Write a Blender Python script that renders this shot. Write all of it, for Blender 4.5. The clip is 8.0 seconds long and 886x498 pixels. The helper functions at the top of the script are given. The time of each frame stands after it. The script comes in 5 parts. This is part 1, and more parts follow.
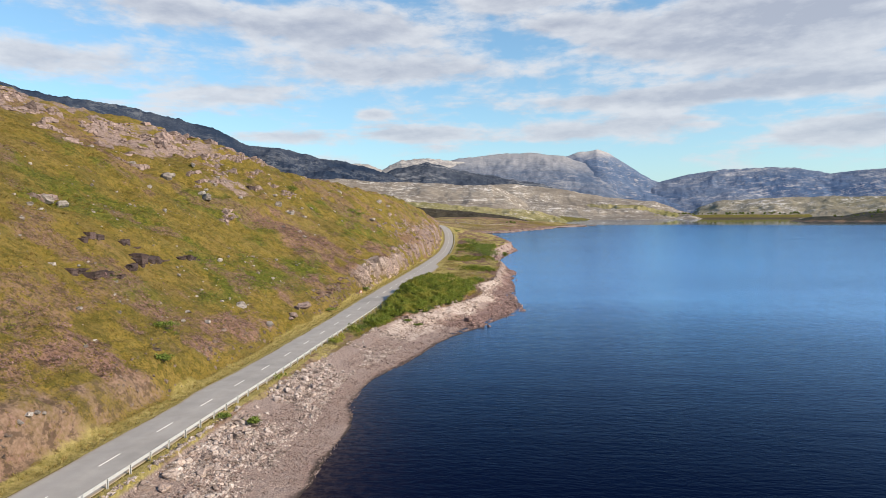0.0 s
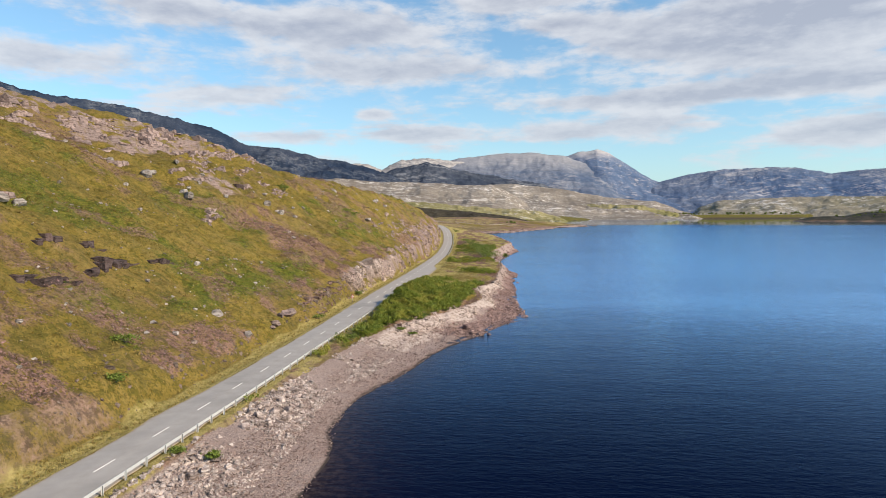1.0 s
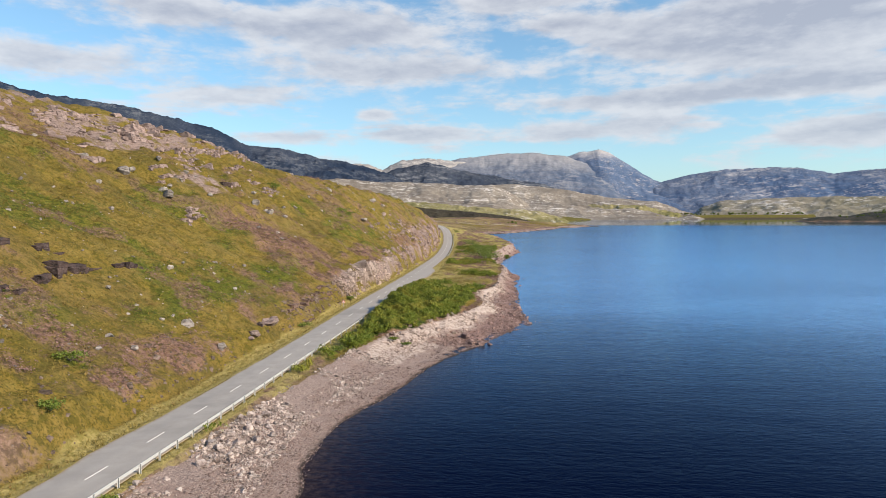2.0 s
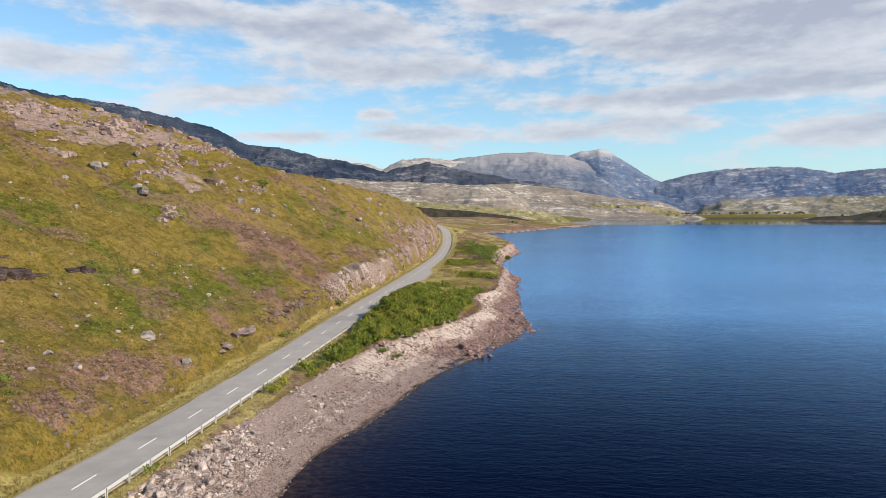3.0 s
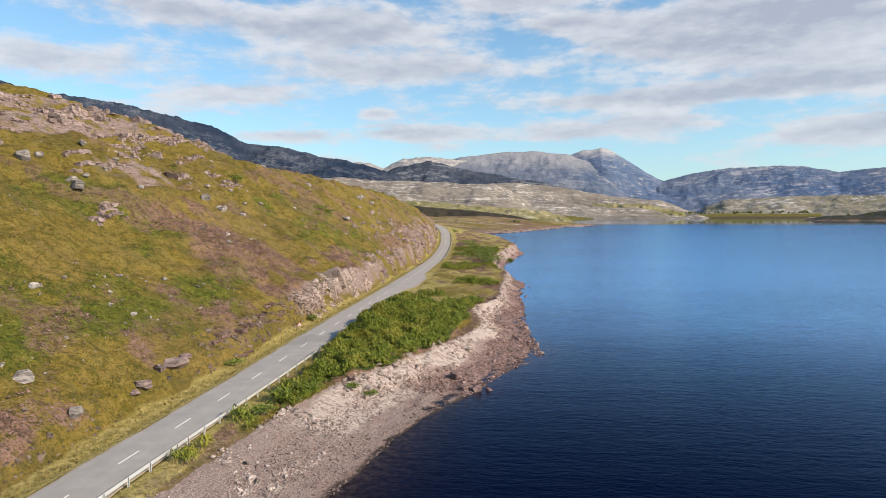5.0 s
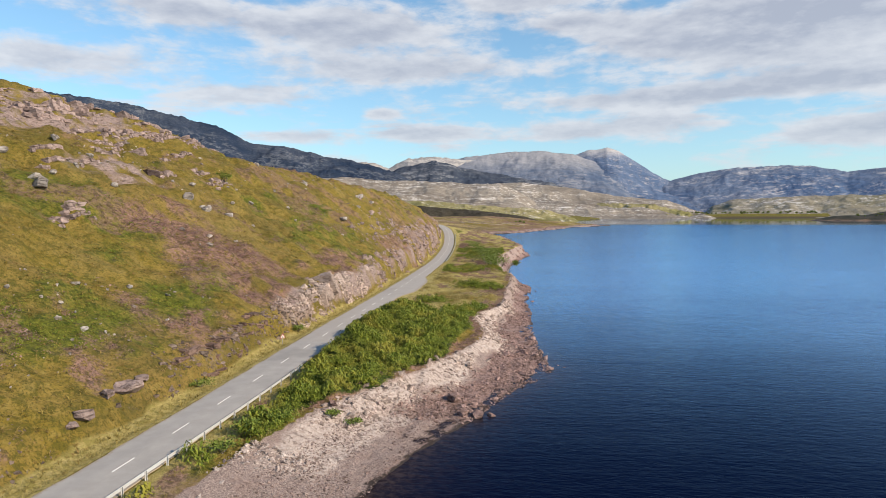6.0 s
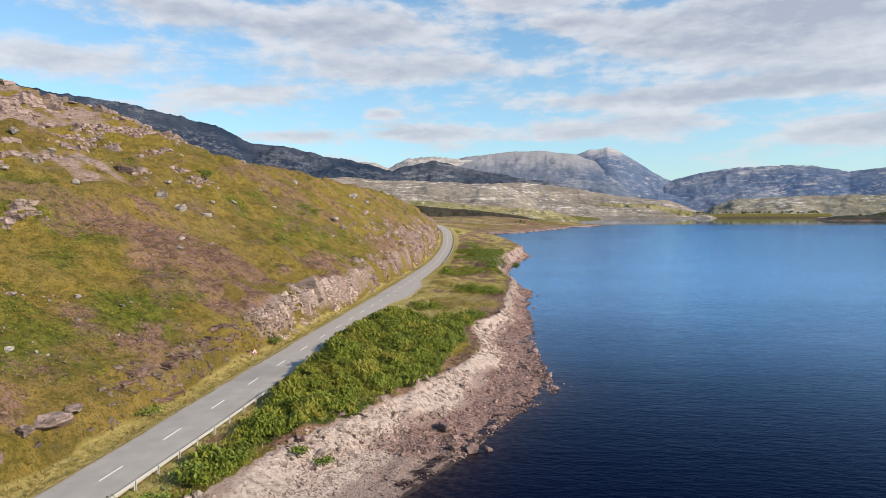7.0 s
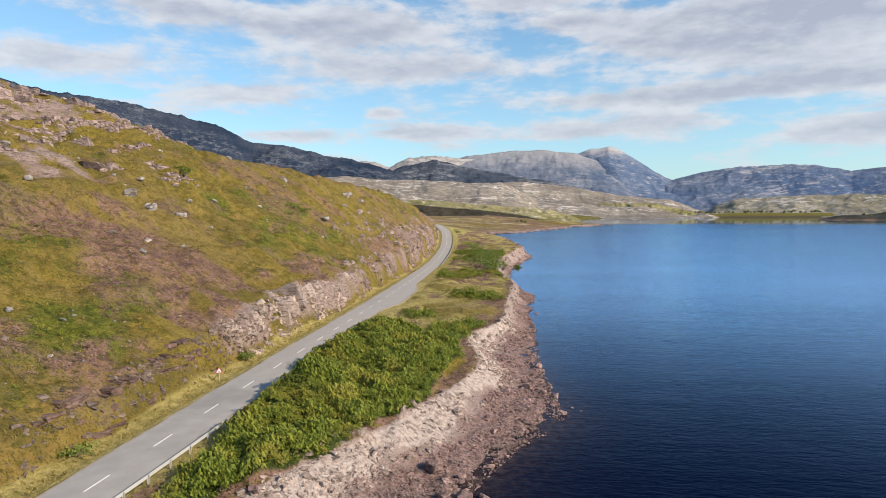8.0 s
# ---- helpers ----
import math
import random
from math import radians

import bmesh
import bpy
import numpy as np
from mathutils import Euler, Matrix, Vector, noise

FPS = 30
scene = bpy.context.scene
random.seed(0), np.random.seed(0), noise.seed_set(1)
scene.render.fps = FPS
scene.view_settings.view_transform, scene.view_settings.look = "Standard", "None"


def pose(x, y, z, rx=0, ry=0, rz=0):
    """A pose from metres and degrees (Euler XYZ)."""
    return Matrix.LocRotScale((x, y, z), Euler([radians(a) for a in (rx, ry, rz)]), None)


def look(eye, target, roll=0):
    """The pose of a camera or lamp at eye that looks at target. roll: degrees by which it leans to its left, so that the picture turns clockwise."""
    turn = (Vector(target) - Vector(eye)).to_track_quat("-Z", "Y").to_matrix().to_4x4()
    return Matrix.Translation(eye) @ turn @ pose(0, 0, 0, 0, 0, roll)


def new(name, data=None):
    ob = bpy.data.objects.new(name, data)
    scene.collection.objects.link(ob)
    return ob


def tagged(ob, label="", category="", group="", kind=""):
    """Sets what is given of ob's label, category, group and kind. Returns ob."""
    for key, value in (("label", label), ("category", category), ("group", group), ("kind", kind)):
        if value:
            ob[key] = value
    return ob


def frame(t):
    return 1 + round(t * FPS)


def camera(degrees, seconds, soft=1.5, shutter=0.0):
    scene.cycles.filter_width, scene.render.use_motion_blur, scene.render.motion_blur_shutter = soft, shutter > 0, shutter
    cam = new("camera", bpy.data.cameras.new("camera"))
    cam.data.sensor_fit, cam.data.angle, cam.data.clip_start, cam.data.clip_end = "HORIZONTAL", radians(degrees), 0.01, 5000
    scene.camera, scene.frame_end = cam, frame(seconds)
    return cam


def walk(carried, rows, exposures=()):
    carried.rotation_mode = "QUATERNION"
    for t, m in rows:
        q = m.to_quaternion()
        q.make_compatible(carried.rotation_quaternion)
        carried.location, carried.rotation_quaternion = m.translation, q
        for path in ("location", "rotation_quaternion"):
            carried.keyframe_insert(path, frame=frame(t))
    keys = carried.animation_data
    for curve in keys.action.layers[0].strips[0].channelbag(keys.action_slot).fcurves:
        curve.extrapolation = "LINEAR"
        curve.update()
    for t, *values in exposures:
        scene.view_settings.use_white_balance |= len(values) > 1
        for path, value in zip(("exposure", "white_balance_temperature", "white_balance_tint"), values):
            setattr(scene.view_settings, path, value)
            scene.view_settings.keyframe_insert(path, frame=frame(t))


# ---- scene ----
# ---------------------------------------------------------------- camera
cam = camera(69.7, 8.0, soft=0.4)
EXPOSURE = 0.32
PATH = [
    (0.0, (3.017, -9.886, 24.856), (2.746, -7.908, 24.749), -0.3),
    (0.5, (2.691, -4.716, 24.807), (2.420, -2.738, 24.701), -0.3),
    (1.0, (2.345, 0.430, 24.750), (2.074, 2.409, 24.643), -0.3),
    (1.5, (2.025, 5.720, 24.665), (1.752, 7.699, 24.559), -0.3),
    (3.0, (1.040, 22.150, 24.376), (0.765, 24.128, 24.269), -0.3),
    (3.5, (0.710, 27.720, 24.300), (0.434, 29.698, 24.192), -0.3),
    (4.0, (0.440, 33.280, 24.239), (0.164, 35.258, 24.130), -0.3),
    (4.5, (0.190, 38.860, 24.210), (-0.087, 40.838, 24.101), -0.3),
    (4.7, (0.095, 41.060, 24.206), (-0.182, 43.038, 24.097), -0.3),
    (5.8, (-0.385, 53.190, 24.232), (-0.680, 55.165, 24.123), -0.3),
    (6.0, (-0.470, 55.400, 24.235), (-0.766, 57.375, 24.126), -0.3),
    (6.5, (-0.690, 60.950, 24.230), (-0.987, 62.925, 24.121), -0.3),
    (7.0, (-0.920, 66.540, 24.245), (-1.217, 68.515, 24.136), -0.3),
    (7.5, (-1.140, 72.160, 24.258), (-1.438, 74.134, 24.148), -0.3),
    (8.0, (-1.379, 77.869, 24.285), (-1.679, 79.843, 24.174), -0.3),
]
walk(cam, [(t, look(eye, target, roll)) for t, eye, target, roll in PATH], exposures=[(0.0, EXPOSURE, 6300, 12)])

# ---------------------------------------------------------------- daylight
SUN_ELEVATION, SUN_AZIMUTH = radians(31), radians(106)  # azimuth clockwise from +y
SUN_WAY = Vector((math.sin(SUN_AZIMUTH) * math.cos(SUN_ELEVATION), math.cos(SUN_AZIMUTH) * math.cos(SUN_ELEVATION), math.sin(SUN_ELEVATION)))
sun = new("sun", bpy.data.lights.new("sun", "SUN"))
sun.data.energy, sun.data.angle, sun.data.color = 5.0, radians(0.53), (1.0, 0.83, 0.60)
sun.matrix_world = look((0, 0, 0), -SUN_WAY)


class Nodes:
    """Short hand for building node trees."""

    def __init__(self, tree):
        self.tree = tree
        tree.nodes.clear()

    def add(self, kind, **settings):
        node = self.tree.nodes.new(kind)
        for key, value in settings.items():
            setattr(node, key, value)
        return node

    def feed(self, socket, value):
        if isinstance(value, bpy.types.NodeSocket):
            self.tree.links.new(value, socket)
        elif value is not None:
            socket.default_value = value

    def math(self, op, a, b=0.0, c=0.0, clamp=False):
        node = self.add("ShaderNodeMath", operation=op, use_clamp=clamp)
        for socket, value in zip(node.inputs, (a, b, c)):
            self.feed(socket, value)
        return node.outputs[0]

    def vmath(self, op, a, b=(0, 0, 0)):
        node = self.add("ShaderNodeVectorMath", operation=op)
        self.feed(node.inputs[0], a), self.feed(node.inputs[1], b)
        return node.outputs[0]

    def mix(self, factor, a, b, blend="MIX"):
        node = self.add("ShaderNodeMix", data_type="RGBA", blend_type=blend)
        self.feed(node.inputs[0], factor)
        for socket, value in ((node.inputs[6], a), (node.inputs[7], b)):
            self.feed(socket, (*value, 1.0) if isinstance(value, tuple) and len(value) == 3 else value)
        return node.outputs[2]

    def noise(self, scale, detail=4.0, rough=0.55, vector=None, distortion=0.0):
        node = self.add("ShaderNodeTexNoise")
        for key, value in (("Scale", scale), ("Detail", detail), ("Roughness", rough), ("Distortion", distortion)):
            node.inputs[key].default_value = value
        if vector is not None:
            self.feed(node.inputs["Vector"], vector)
        return node.outputs["Fac"]

    def ramp(self, factor, low, high):
        node = self.add("ShaderNodeMapRange", interpolation_type="SMOOTHSTEP")
        self.feed(node.inputs[0], factor)
        node.inputs[1].default_value, node.inputs[2].default_value = low, high
        return node.outputs[0]

    def attr(self, name):
        return self.add("ShaderNodeAttribute", attribute_name=name).outputs["Fac"]


world = bpy.data.worlds.new("sky")
scene.world = world
world.use_nodes = True
n = Nodes(world.node_tree)
sky = n.add("ShaderNodeTexSky", sky_type="NISHITA", sun_disc=False, sun_elevation=SUN_ELEVATION, sun_rotation=SUN_AZIMUTH,
            altitude=100, air_density=1.0, dust_density=0.4, ozone_density=1.5)
way = n.add("ShaderNodeTexCoord").outputs["Generated"]
axes = n.add("ShaderNodeSeparateXYZ")
n.feed(axes.inputs[0], way)
turn = n.math("ARCTAN2", axes.outputs[0], axes.outputs[1])      # radians, clockwise from +y
rise = n.math("ARCSINE", axes.outputs[2])
# broken stratocumulus: lumps drawn out along the horizon
spread = n.add("ShaderNodeCombineXYZ")
n.feed(spread.inputs[0], turn)
n.feed(spread.inputs[1], n.math("MULTIPLY", rise, 2.7))
wisps = n.noise(8.0, 7.0, 0.55, spread.outputs[0], 0.15)
fine = n.noise(30.0, 6.0, 0.6, spread.outputs[0], 0.3)
# cloud banks: turn, rise, half width, half height (degrees), density
BANKS = [(-18.2, 15.8, 12, 1.9, 0.40), (-12, 12.5, 11, 1.4, 0.36), (-25, 10.2, 6, 1.0, 0.30), (-38.7, 12.0, 7, 1.5, 0.30), (-32, 16.8, 4, 1.8, 0.26), (-1.3, 18.4, 7, 1.2, 0.34), (3, 16, 4, 0.8, 0.26),
         (18, 14.6, 12, 2.8, 0.62), (21, 9.9, 8, 1.1, 0.44), (8.2, 9.6, 8, 0.8, 0.38), (5.4, 7.3, 9, 0.9, 0.34), (-21.6, 6.8, 5, 0.6, 0.30), (-14, 8.9, 1.5, 0.45, 0.34), (-10.4, 7.1, 5, 0.8, 0.33), (25, 6.2, 6, 1.2, 0.40), (-40, 17.5, 3, 0.8, 0.22),
         (60, 18, 22, 5, 0.35), (110, 16, 25, 4, 0.3), (-110, 18, 30, 5, 0.35), (170, 20, 30, 5, 0.35)]
bank = 0.0
for u, v, a, b, w in BANKS:
    du = n.math("MULTIPLY", n.math("SUBTRACT", turn, radians(u)), 1 / radians(a))
    dv = n.math("MULTIPLY", n.math("SUBTRACT", rise, radians(v)), 1 / radians(b))
    far = n.math("ADD", n.math("MULTIPLY", du, du), n.math("MULTIPLY", dv, dv))
    bank = n.math("ADD", bank, n.math("MULTIPLY", n.math("POWER", 2.718, n.math("MULTIPLY", far, -1.0)), w))
above = n.vmath("ADD", spread.outputs[0], (-0.012, 0.035, 0))
wisps_above = n.noise(8.0, 7.0, 0.55, above, 0.15)
fine_above = n.noise(30.0, 6.0, 0.6, above, 0.3)
lumps = n.math("ADD", n.math("MULTIPLY", n.math("SUBTRACT", wisps, wisps_above), 2.6), n.math("MULTIPLY", n.math("SUBTRACT", fine, fine_above), 0.75))
cover = n.math("ADD", n.math("ADD", n.math("MULTIPLY", wisps, 0.80), n.math("MULTIPLY", fine, 0.30)), n.math("ADD", n.math("MULTIPLY", bank, 1.08), 0.02))
drawn = n.add("ShaderNodeCombineXYZ")
n.feed(drawn.inputs[0], turn)
n.feed(drawn.inputs[1], n.math("MULTIPLY", rise, 9.0))
low_rise = n.math("MULTIPLY", n.math("SUBTRACT", rise, 0.125), 14.0)
streaks = n.math("MULTIPLY", n.ramp(n.noise(4.5, 6.0, 0.6, drawn.outputs[0], 0.4), 0.42, 0.68), n.math("POWER", 2.718, n.math("MULTIPLY", n.math("MULTIPLY", low_rise, low_rise), -1.0)))
cover = n.math("ADD", cover, n.math("MULTIPLY", streaks, 0.15))
cover = n.math("SUBTRACT", cover, n.math("MULTIPLY", n.ramp(rise, 0.35, 0.55), 0.24))
veil = n.ramp(cover, 0.60, 0.86)
thick = n.ramp(n.math("ADD", cover, n.math("MULTIPLY", n.math("SUBTRACT", wisps, 0.5), -0.5)), 0.68, 1.12)
cloud = n.mix(n.math("SUBTRACT", n.math("ADD", n.math("MULTIPLY", thick, 0.75), 0.12), lumps, clamp=True), (5.1, 5.15, 5.2), (2.85, 3.02, 3.5))
haze = n.math("POWER", 2.718, n.math("MULTIPLY", n.math("MAXIMUM", rise, 0.0), -7.0))
cloud = n.mix(n.math("MULTIPLY", haze, 0.7), cloud, (4.3, 4.65, 5.0))
blue = n.mix(1.0, sky.outputs[0], (0.88, 1.13, 1.14), "MULTIPLY")
clear = n.mix(n.math("MULTIPLY", haze, 0.6), blue, (3.05, 3.9, 4.6))
shade = n.add("ShaderNodeBackground")
n.feed(shade.inputs[0], n.mix(n.math("MULTIPLY", veil, 0.9), clear, cloud))
shade.inputs[1].default_value = 0.122
n.tree.links.new(shade.outputs[0], n.add("ShaderNodeOutputWorld").inputs[0])

# ---------------------------------------------------------------- materials
def material(name, build):
    m = bpy.data.materials.new(name)
    m.use_nodes = True
    k = Nodes(m.node_tree)
    k.place = k.add("ShaderNodeTexCoord").outputs["Object"]
    k.world = k.add("ShaderNodeNewGeometry").outputs["Position"]
    colour, rough, height, depth, more = build(k)
    shader = k.add("ShaderNodeBsdfPrincipled")
    k.feed(shader.inputs["Base Color"], (*colour, 1.0) if isinstance(colour, tuple) and len(colour) == 3 else colour)
    k.feed(shader.inputs["Roughness"], rough)
    for key, value in more.items():
        k.feed(shader.inputs[key], value)
    if height is not None:
        bump = k.add("ShaderNodeBump")
        bump.inputs["Distance"].default_value, bump.inputs["Strength"].default_value = depth, 0.9
        k.feed(bump.inputs["Height"], height)
        k.feed(shader.inputs["Normal"], bump.outputs[0])
    k.tree.links.new(shader.outputs[0], k.add("ShaderNodeOutputMaterial").inputs[0])
    return m


def ground_look(k):
    p = k.world
    fine, mid, big = k.noise(2.2, 6, 0.65, p), k.noise(0.25, 5, 0.6, p), k.noise(0.05, 4, 0.55, p)
    grit, mottle = k.noise(7.0, 5, 0.7, p), k.noise(0.75, 7, 0.72, p)
    tuft = k.noise(4.2, 4, 0.75, k.vmath("MULTIPLY", p, (1.0, 1.0, 0.5)))
    speck = k.math("MULTIPLY", k.ramp(tuft, 0.49, 0.61), 0.72)
    wide = k.noise(0.07, 7, 0.72, k.vmath("MULTIPLY", p, (0.5, 1.0, 1.0)))
    # moor grass: olive, with straw-pale and brown flushes
    grass = k.mix(k.ramp(mid, 0.35, 0.65), (0.204, 0.144, 0.022), (0.262, 0.178, 0.042))
    grass = k.mix(k.ramp(fine, 0.42, 0.70), grass, (0.146, 0.112, 0.016))
    grass = k.mix(k.math("MULTIPLY", k.ramp(big, 0.48, 0.62), 0.5), grass, (0.232, 0.150, 0.054))
    grass = k.mix(k.math("MULTIPLY", k.ramp(mottle, 0.505, 0.57), 0.72), grass, (0.094, 0.082, 0.010))
    grass = k.mix(k.math("MULTIPLY", k.ramp(mottle, 0.47, 0.37), 0.6), grass, (0.282, 0.206, 0.056))
    grass = k.mix(k.math("MULTIPLY", k.ramp(wide, 0.50, 0.58), 0.55), grass, (0.112, 0.090, 0.022))
    grass = k.mix(k.math("MULTIPLY", k.ramp(wide, 0.45, 0.37), 0.4), grass, (0.245, 0.184, 0.062))
    grass = k.mix(speck, grass, (0.058, 0.056, 0.010))
    green = k.mix(k.ramp(fine, 0.36, 0.66), (0.152, 0.152, 0.017), (0.084, 0.092, 0.009))
    green = k.mix(k.math("MULTIPLY", k.ramp(mottle, 0.47, 0.37), 0.6), green, (0.190, 0.182, 0.030))
    green = k.mix(k.math("MULTIPLY", k.ramp(mottle, 0.52, 0.58), 0.72), green, (0.044, 0.058, 0.006))
    green = k.mix(speck, green, (0.026, 0.040, 0.006))
    heath = k.mix(k.ramp(fine, 0.35, 0.65), (0.200, 0.118, 0.074), (0.310, 0.184, 0.152))
    heath = k.mix(k.ramp(k.noise(1.3, 6, 0.7, p), 0.50, 0.60), heath, grass)
    heath = k.mix(k.math("MULTIPLY", k.ramp(mottle, 0.51, 0.58), 0.72), heath, (0.074, 0.048, 0.030))
    heath = k.mix(speck, heath, (0.070, 0.046, 0.028))
    straw = k.mix(k.ramp(fine, 0.3, 0.7), (0.450, 0.365, 0.145), (0.300, 0.252, 0.080))
    straw = k.mix(k.math("MULTIPLY", k.ramp(mottle, 0.50, 0.60), 0.6), straw, (0.180, 0.156, 0.030))
    dry = k.mix(k.ramp(fine, 0.3, 0.7), (0.400, 0.296, 0.118), (0.270, 0.205, 0.076))
    dry = k.mix(k.math("MULTIPLY", k.ramp(mottle, 0.50, 0.60), 0.7), dry, (0.118, 0.076, 0.044))
    fern = k.mix(k.ramp(fine, 0.35, 0.65), (0.020, 0.036, 0.005), (0.055, 0.074, 0.010))
    soil = k.mix(k.ramp(fine, 0.3, 0.7), (0.205, 0.132, 0.088), (0.330, 0.222, 0.160))
    soil = k.mix(k.math("MULTIPLY", k.ramp(mottle, 0.50, 0.58), 0.75), soil, (0.105, 0.070, 0.048))
    soil = k.mix(k.math("MULTIPLY", k.ramp(k.noise(0.5, 5, 0.65, p), 0.52, 0.60), 0.7), soil, heath)
    bed = k.noise(1.5, 6, 0.7, k.vmath("MULTIPLY", p, (0.45, 0.35, 2.6)))
    rock = k.mix(k.ramp(fine, 0.3, 0.7), (0.225, 0.162, 0.143), (0.335, 0.255, 0.228))
    rock = k.mix(k.math("MULTIPLY", k.ramp(grit, 0.5, 0.72), 0.55), rock, (0.145, 0.104, 0.092))
    rock = k.mix(k.math("MULTIPLY", k.ramp(bed, 0.52, 0.60), 0.8), rock, (0.075, 0.054, 0.048))
    shingle = k.mix(k.ramp(grit, 0.35, 0.65), (0.200, 0.143, 0.124), (0.43, 0.335, 0.30))
    shingle = k.mix(k.ramp(mid, 0.5, 0.7), shingle, k.mix(k.ramp(fine, 0.3, 0.7), (0.215, 0.148, 0.126), (0.38, 0.284, 0.25)))
    pale = k.mix(k.ramp(fine, 0.3, 0.7), (0.400, 0.312, 0.270), (0.590, 0.490, 0.435))
    pale = k.mix(k.math("MULTIPLY", k.ramp(k.noise(1.4, 6, 0.7, k.vmath("MULTIPLY", p, (1.0, 1.0, 0.3))), 0.52, 0.60), 0.75), pale, (0.165, 0.118, 0.100))
    reef = k.mix(k.ramp(fine, 0.35, 0.65), (0.165, 0.106, 0.092), (0.370, 0.250, 0.222))
    reef = k.mix(k.math("MULTIPLY", k.ramp(grit, 0.52, 0.66), 0.6), reef, (0.060, 0.044, 0.041))
    peat = k.mix(k.ramp(k.noise(0.03, 6, 0.75, p), 0.4, 0.6), (0.018, 0.021, 0.012), (0.052, 0.042, 0.030))
    dry = k.mix(k.math("MULTIPLY", k.ramp(wide, 0.49, 0.56), 0.75), dry, (0.100, 0.078, 0.034))
    dry = k.mix(k.math("MULTIPLY", k.ramp(wide, 0.46, 0.38), 0.7), dry, (0.330, 0.250, 0.120))
    broken = k.math("ADD", k.math("MULTIPLY", k.math("SUBTRACT", fine, 0.5), 1.0), k.math("MULTIPLY", k.math("SUBTRACT", mottle, 0.5), 1.1))
    c = grass
    for name, tone in (("green", green), ("straw", straw), ("heath", heath), ("dry", dry), ("fern", fern), ("soil", soil), ("rock", rock), ("shingle", shingle), ("pale", pale), ("reef", reef), ("peat", peat), ("wet", (0.060, 0.044, 0.038, 1.0))):
        edge = k.ramp(k.math("ADD", k.attr(name), k.math("MULTIPLY", broken, 0.55)), 0.25, 0.75)
        c = k.mix(edge, c, tone)
    height = k.math("ADD", k.math("ADD", k.math("MULTIPLY", fine, 0.6), k.math("MULTIPLY", grit, 0.3)), k.math("MULTIPLY", mottle, 1.5))
    return c, 0.9, height, 0.45, {"Specular IOR Level": 0.2}


def rock_look(low, high, dark, lichen=(0.45, 0.43, 0.38)):
    def look_of(k):
        p = k.world
        mid, fine, grit = k.noise(0.6, 5, 0.6, p), k.noise(2.5, 6, 0.65, p), k.noise(11.0, 4, 0.65, p)
        one = k.add("ShaderNodeObjectInfo").outputs["Random"]
        isle = k.add("ShaderNodeNewGeometry").outputs["Random Per Island"]
        c = k.mix(k.ramp(mid, 0.3, 0.7), low, high)
        c = k.mix(k.math("MULTIPLY", k.ramp(fine, 0.5, 0.72), 0.7), c, dark)
        c = k.mix(k.math("MULTIPLY", k.ramp(grit, 0.56, 0.7), 0.4), c, lichen)
        bed = k.noise(1.6, 5, 0.65, k.vmath("MULTIPLY", p, (0.5, 0.35, 2.4)))
        c = k.mix(k.math("MULTIPLY", k.ramp(bed, 0.54, 0.64), 0.75), c, tuple(v * 0.7 for v in dark))
        fine = k.math("SUBTRACT", fine, k.math("MULTIPLY", k.ramp(bed, 0.5, 0.62), 0.7))
        vary = k.math("ADD", 0.72, k.math("MULTIPLY", k.math("FRACT", k.math("ADD", one, isle)), 0.56))
        tone = k.add("ShaderNodeCombineXYZ")
        for i in range(3):
            k.feed(tone.inputs[i], vary)
        c = k.mix(1.0, c, tone.outputs[0], "MULTIPLY")
        return c, 0.88, k.math("ADD", fine, k.math("MULTIPLY", grit, 0.4)), 0.22, {"Specular IOR Level": 0.25}
    return look_of


def leaf_look(a, b, dry):
    def look_of(k):
        isle = k.add("ShaderNodeNewGeometry").outputs["Random Per Island"]
        patch = k.noise(0.16, 4, 0.6, k.world)
        c = k.mix(isle, a, b)
        c = k.mix(k.math("MULTIPLY", k.ramp(patch, 0.46, 0.66), 0.75), c, dry)
        return c, 0.65, None, 0, {"Specular IOR Level": 0.25}
    return look_of


def asphalt_look(k):
    p = k.world
    grit, fine, mid, big = k.noise(55.0, 3, 0.7, p), k.noise(3.0, 5, 0.6, p), k.noise(0.5, 4, 0.6, p), k.noise(0.09, 3, 0.5, p)
    across = k.attr("across")
    track = k.math("POWER", 2.718, k.math("MULTIPLY", k.math("POWER", k.math("MULTIPLY", k.math("SUBTRACT", k.math("ABSOLUTE", across), 1.5), 1.6), 2.0), -1.0))
    c = k.mix(k.ramp(mid, 0.3, 0.7), (0.335, 0.314, 0.296), (0.405, 0.380, 0.358))
    c = k.mix(k.math("MULTIPLY", k.ramp(grit, 0.3, 0.8), 0.5), c, (0.25, 0.236, 0.226))
    c = k.mix(k.math("MULTIPLY", track, 0.35), c, (0.30, 0.288, 0.280))
    c = k.mix(k.math("MULTIPLY", k.ramp(big, 0.55, 0.7), 0.3), c, (0.15, 0.145, 0.14))
    far_y = k.add("ShaderNodeSeparateXYZ")
    k.feed(far_y.inputs[0], p)
    older = k.ramp(k.math("ADD", far_y.outputs[1], k.math("MULTIPLY", fine, 0.6)), 152.6, 153.0)
    c = k.mix(k.math("MULTIPLY", older, 0.45), c, (0.36, 0.325, 0.295))
    edge = k.ramp(k.math("ADD", k.math("ABSOLUTE", across), k.math("MULTIPLY", k.math("SUBTRACT", fine, 0.5), 0.9)), 2.75, 3.15)
    c = k.mix(edge, c, (0.30, 0.25, 0.19))
    return c, 0.85, grit, 0.01, {"Specular IOR Level": 0.3}


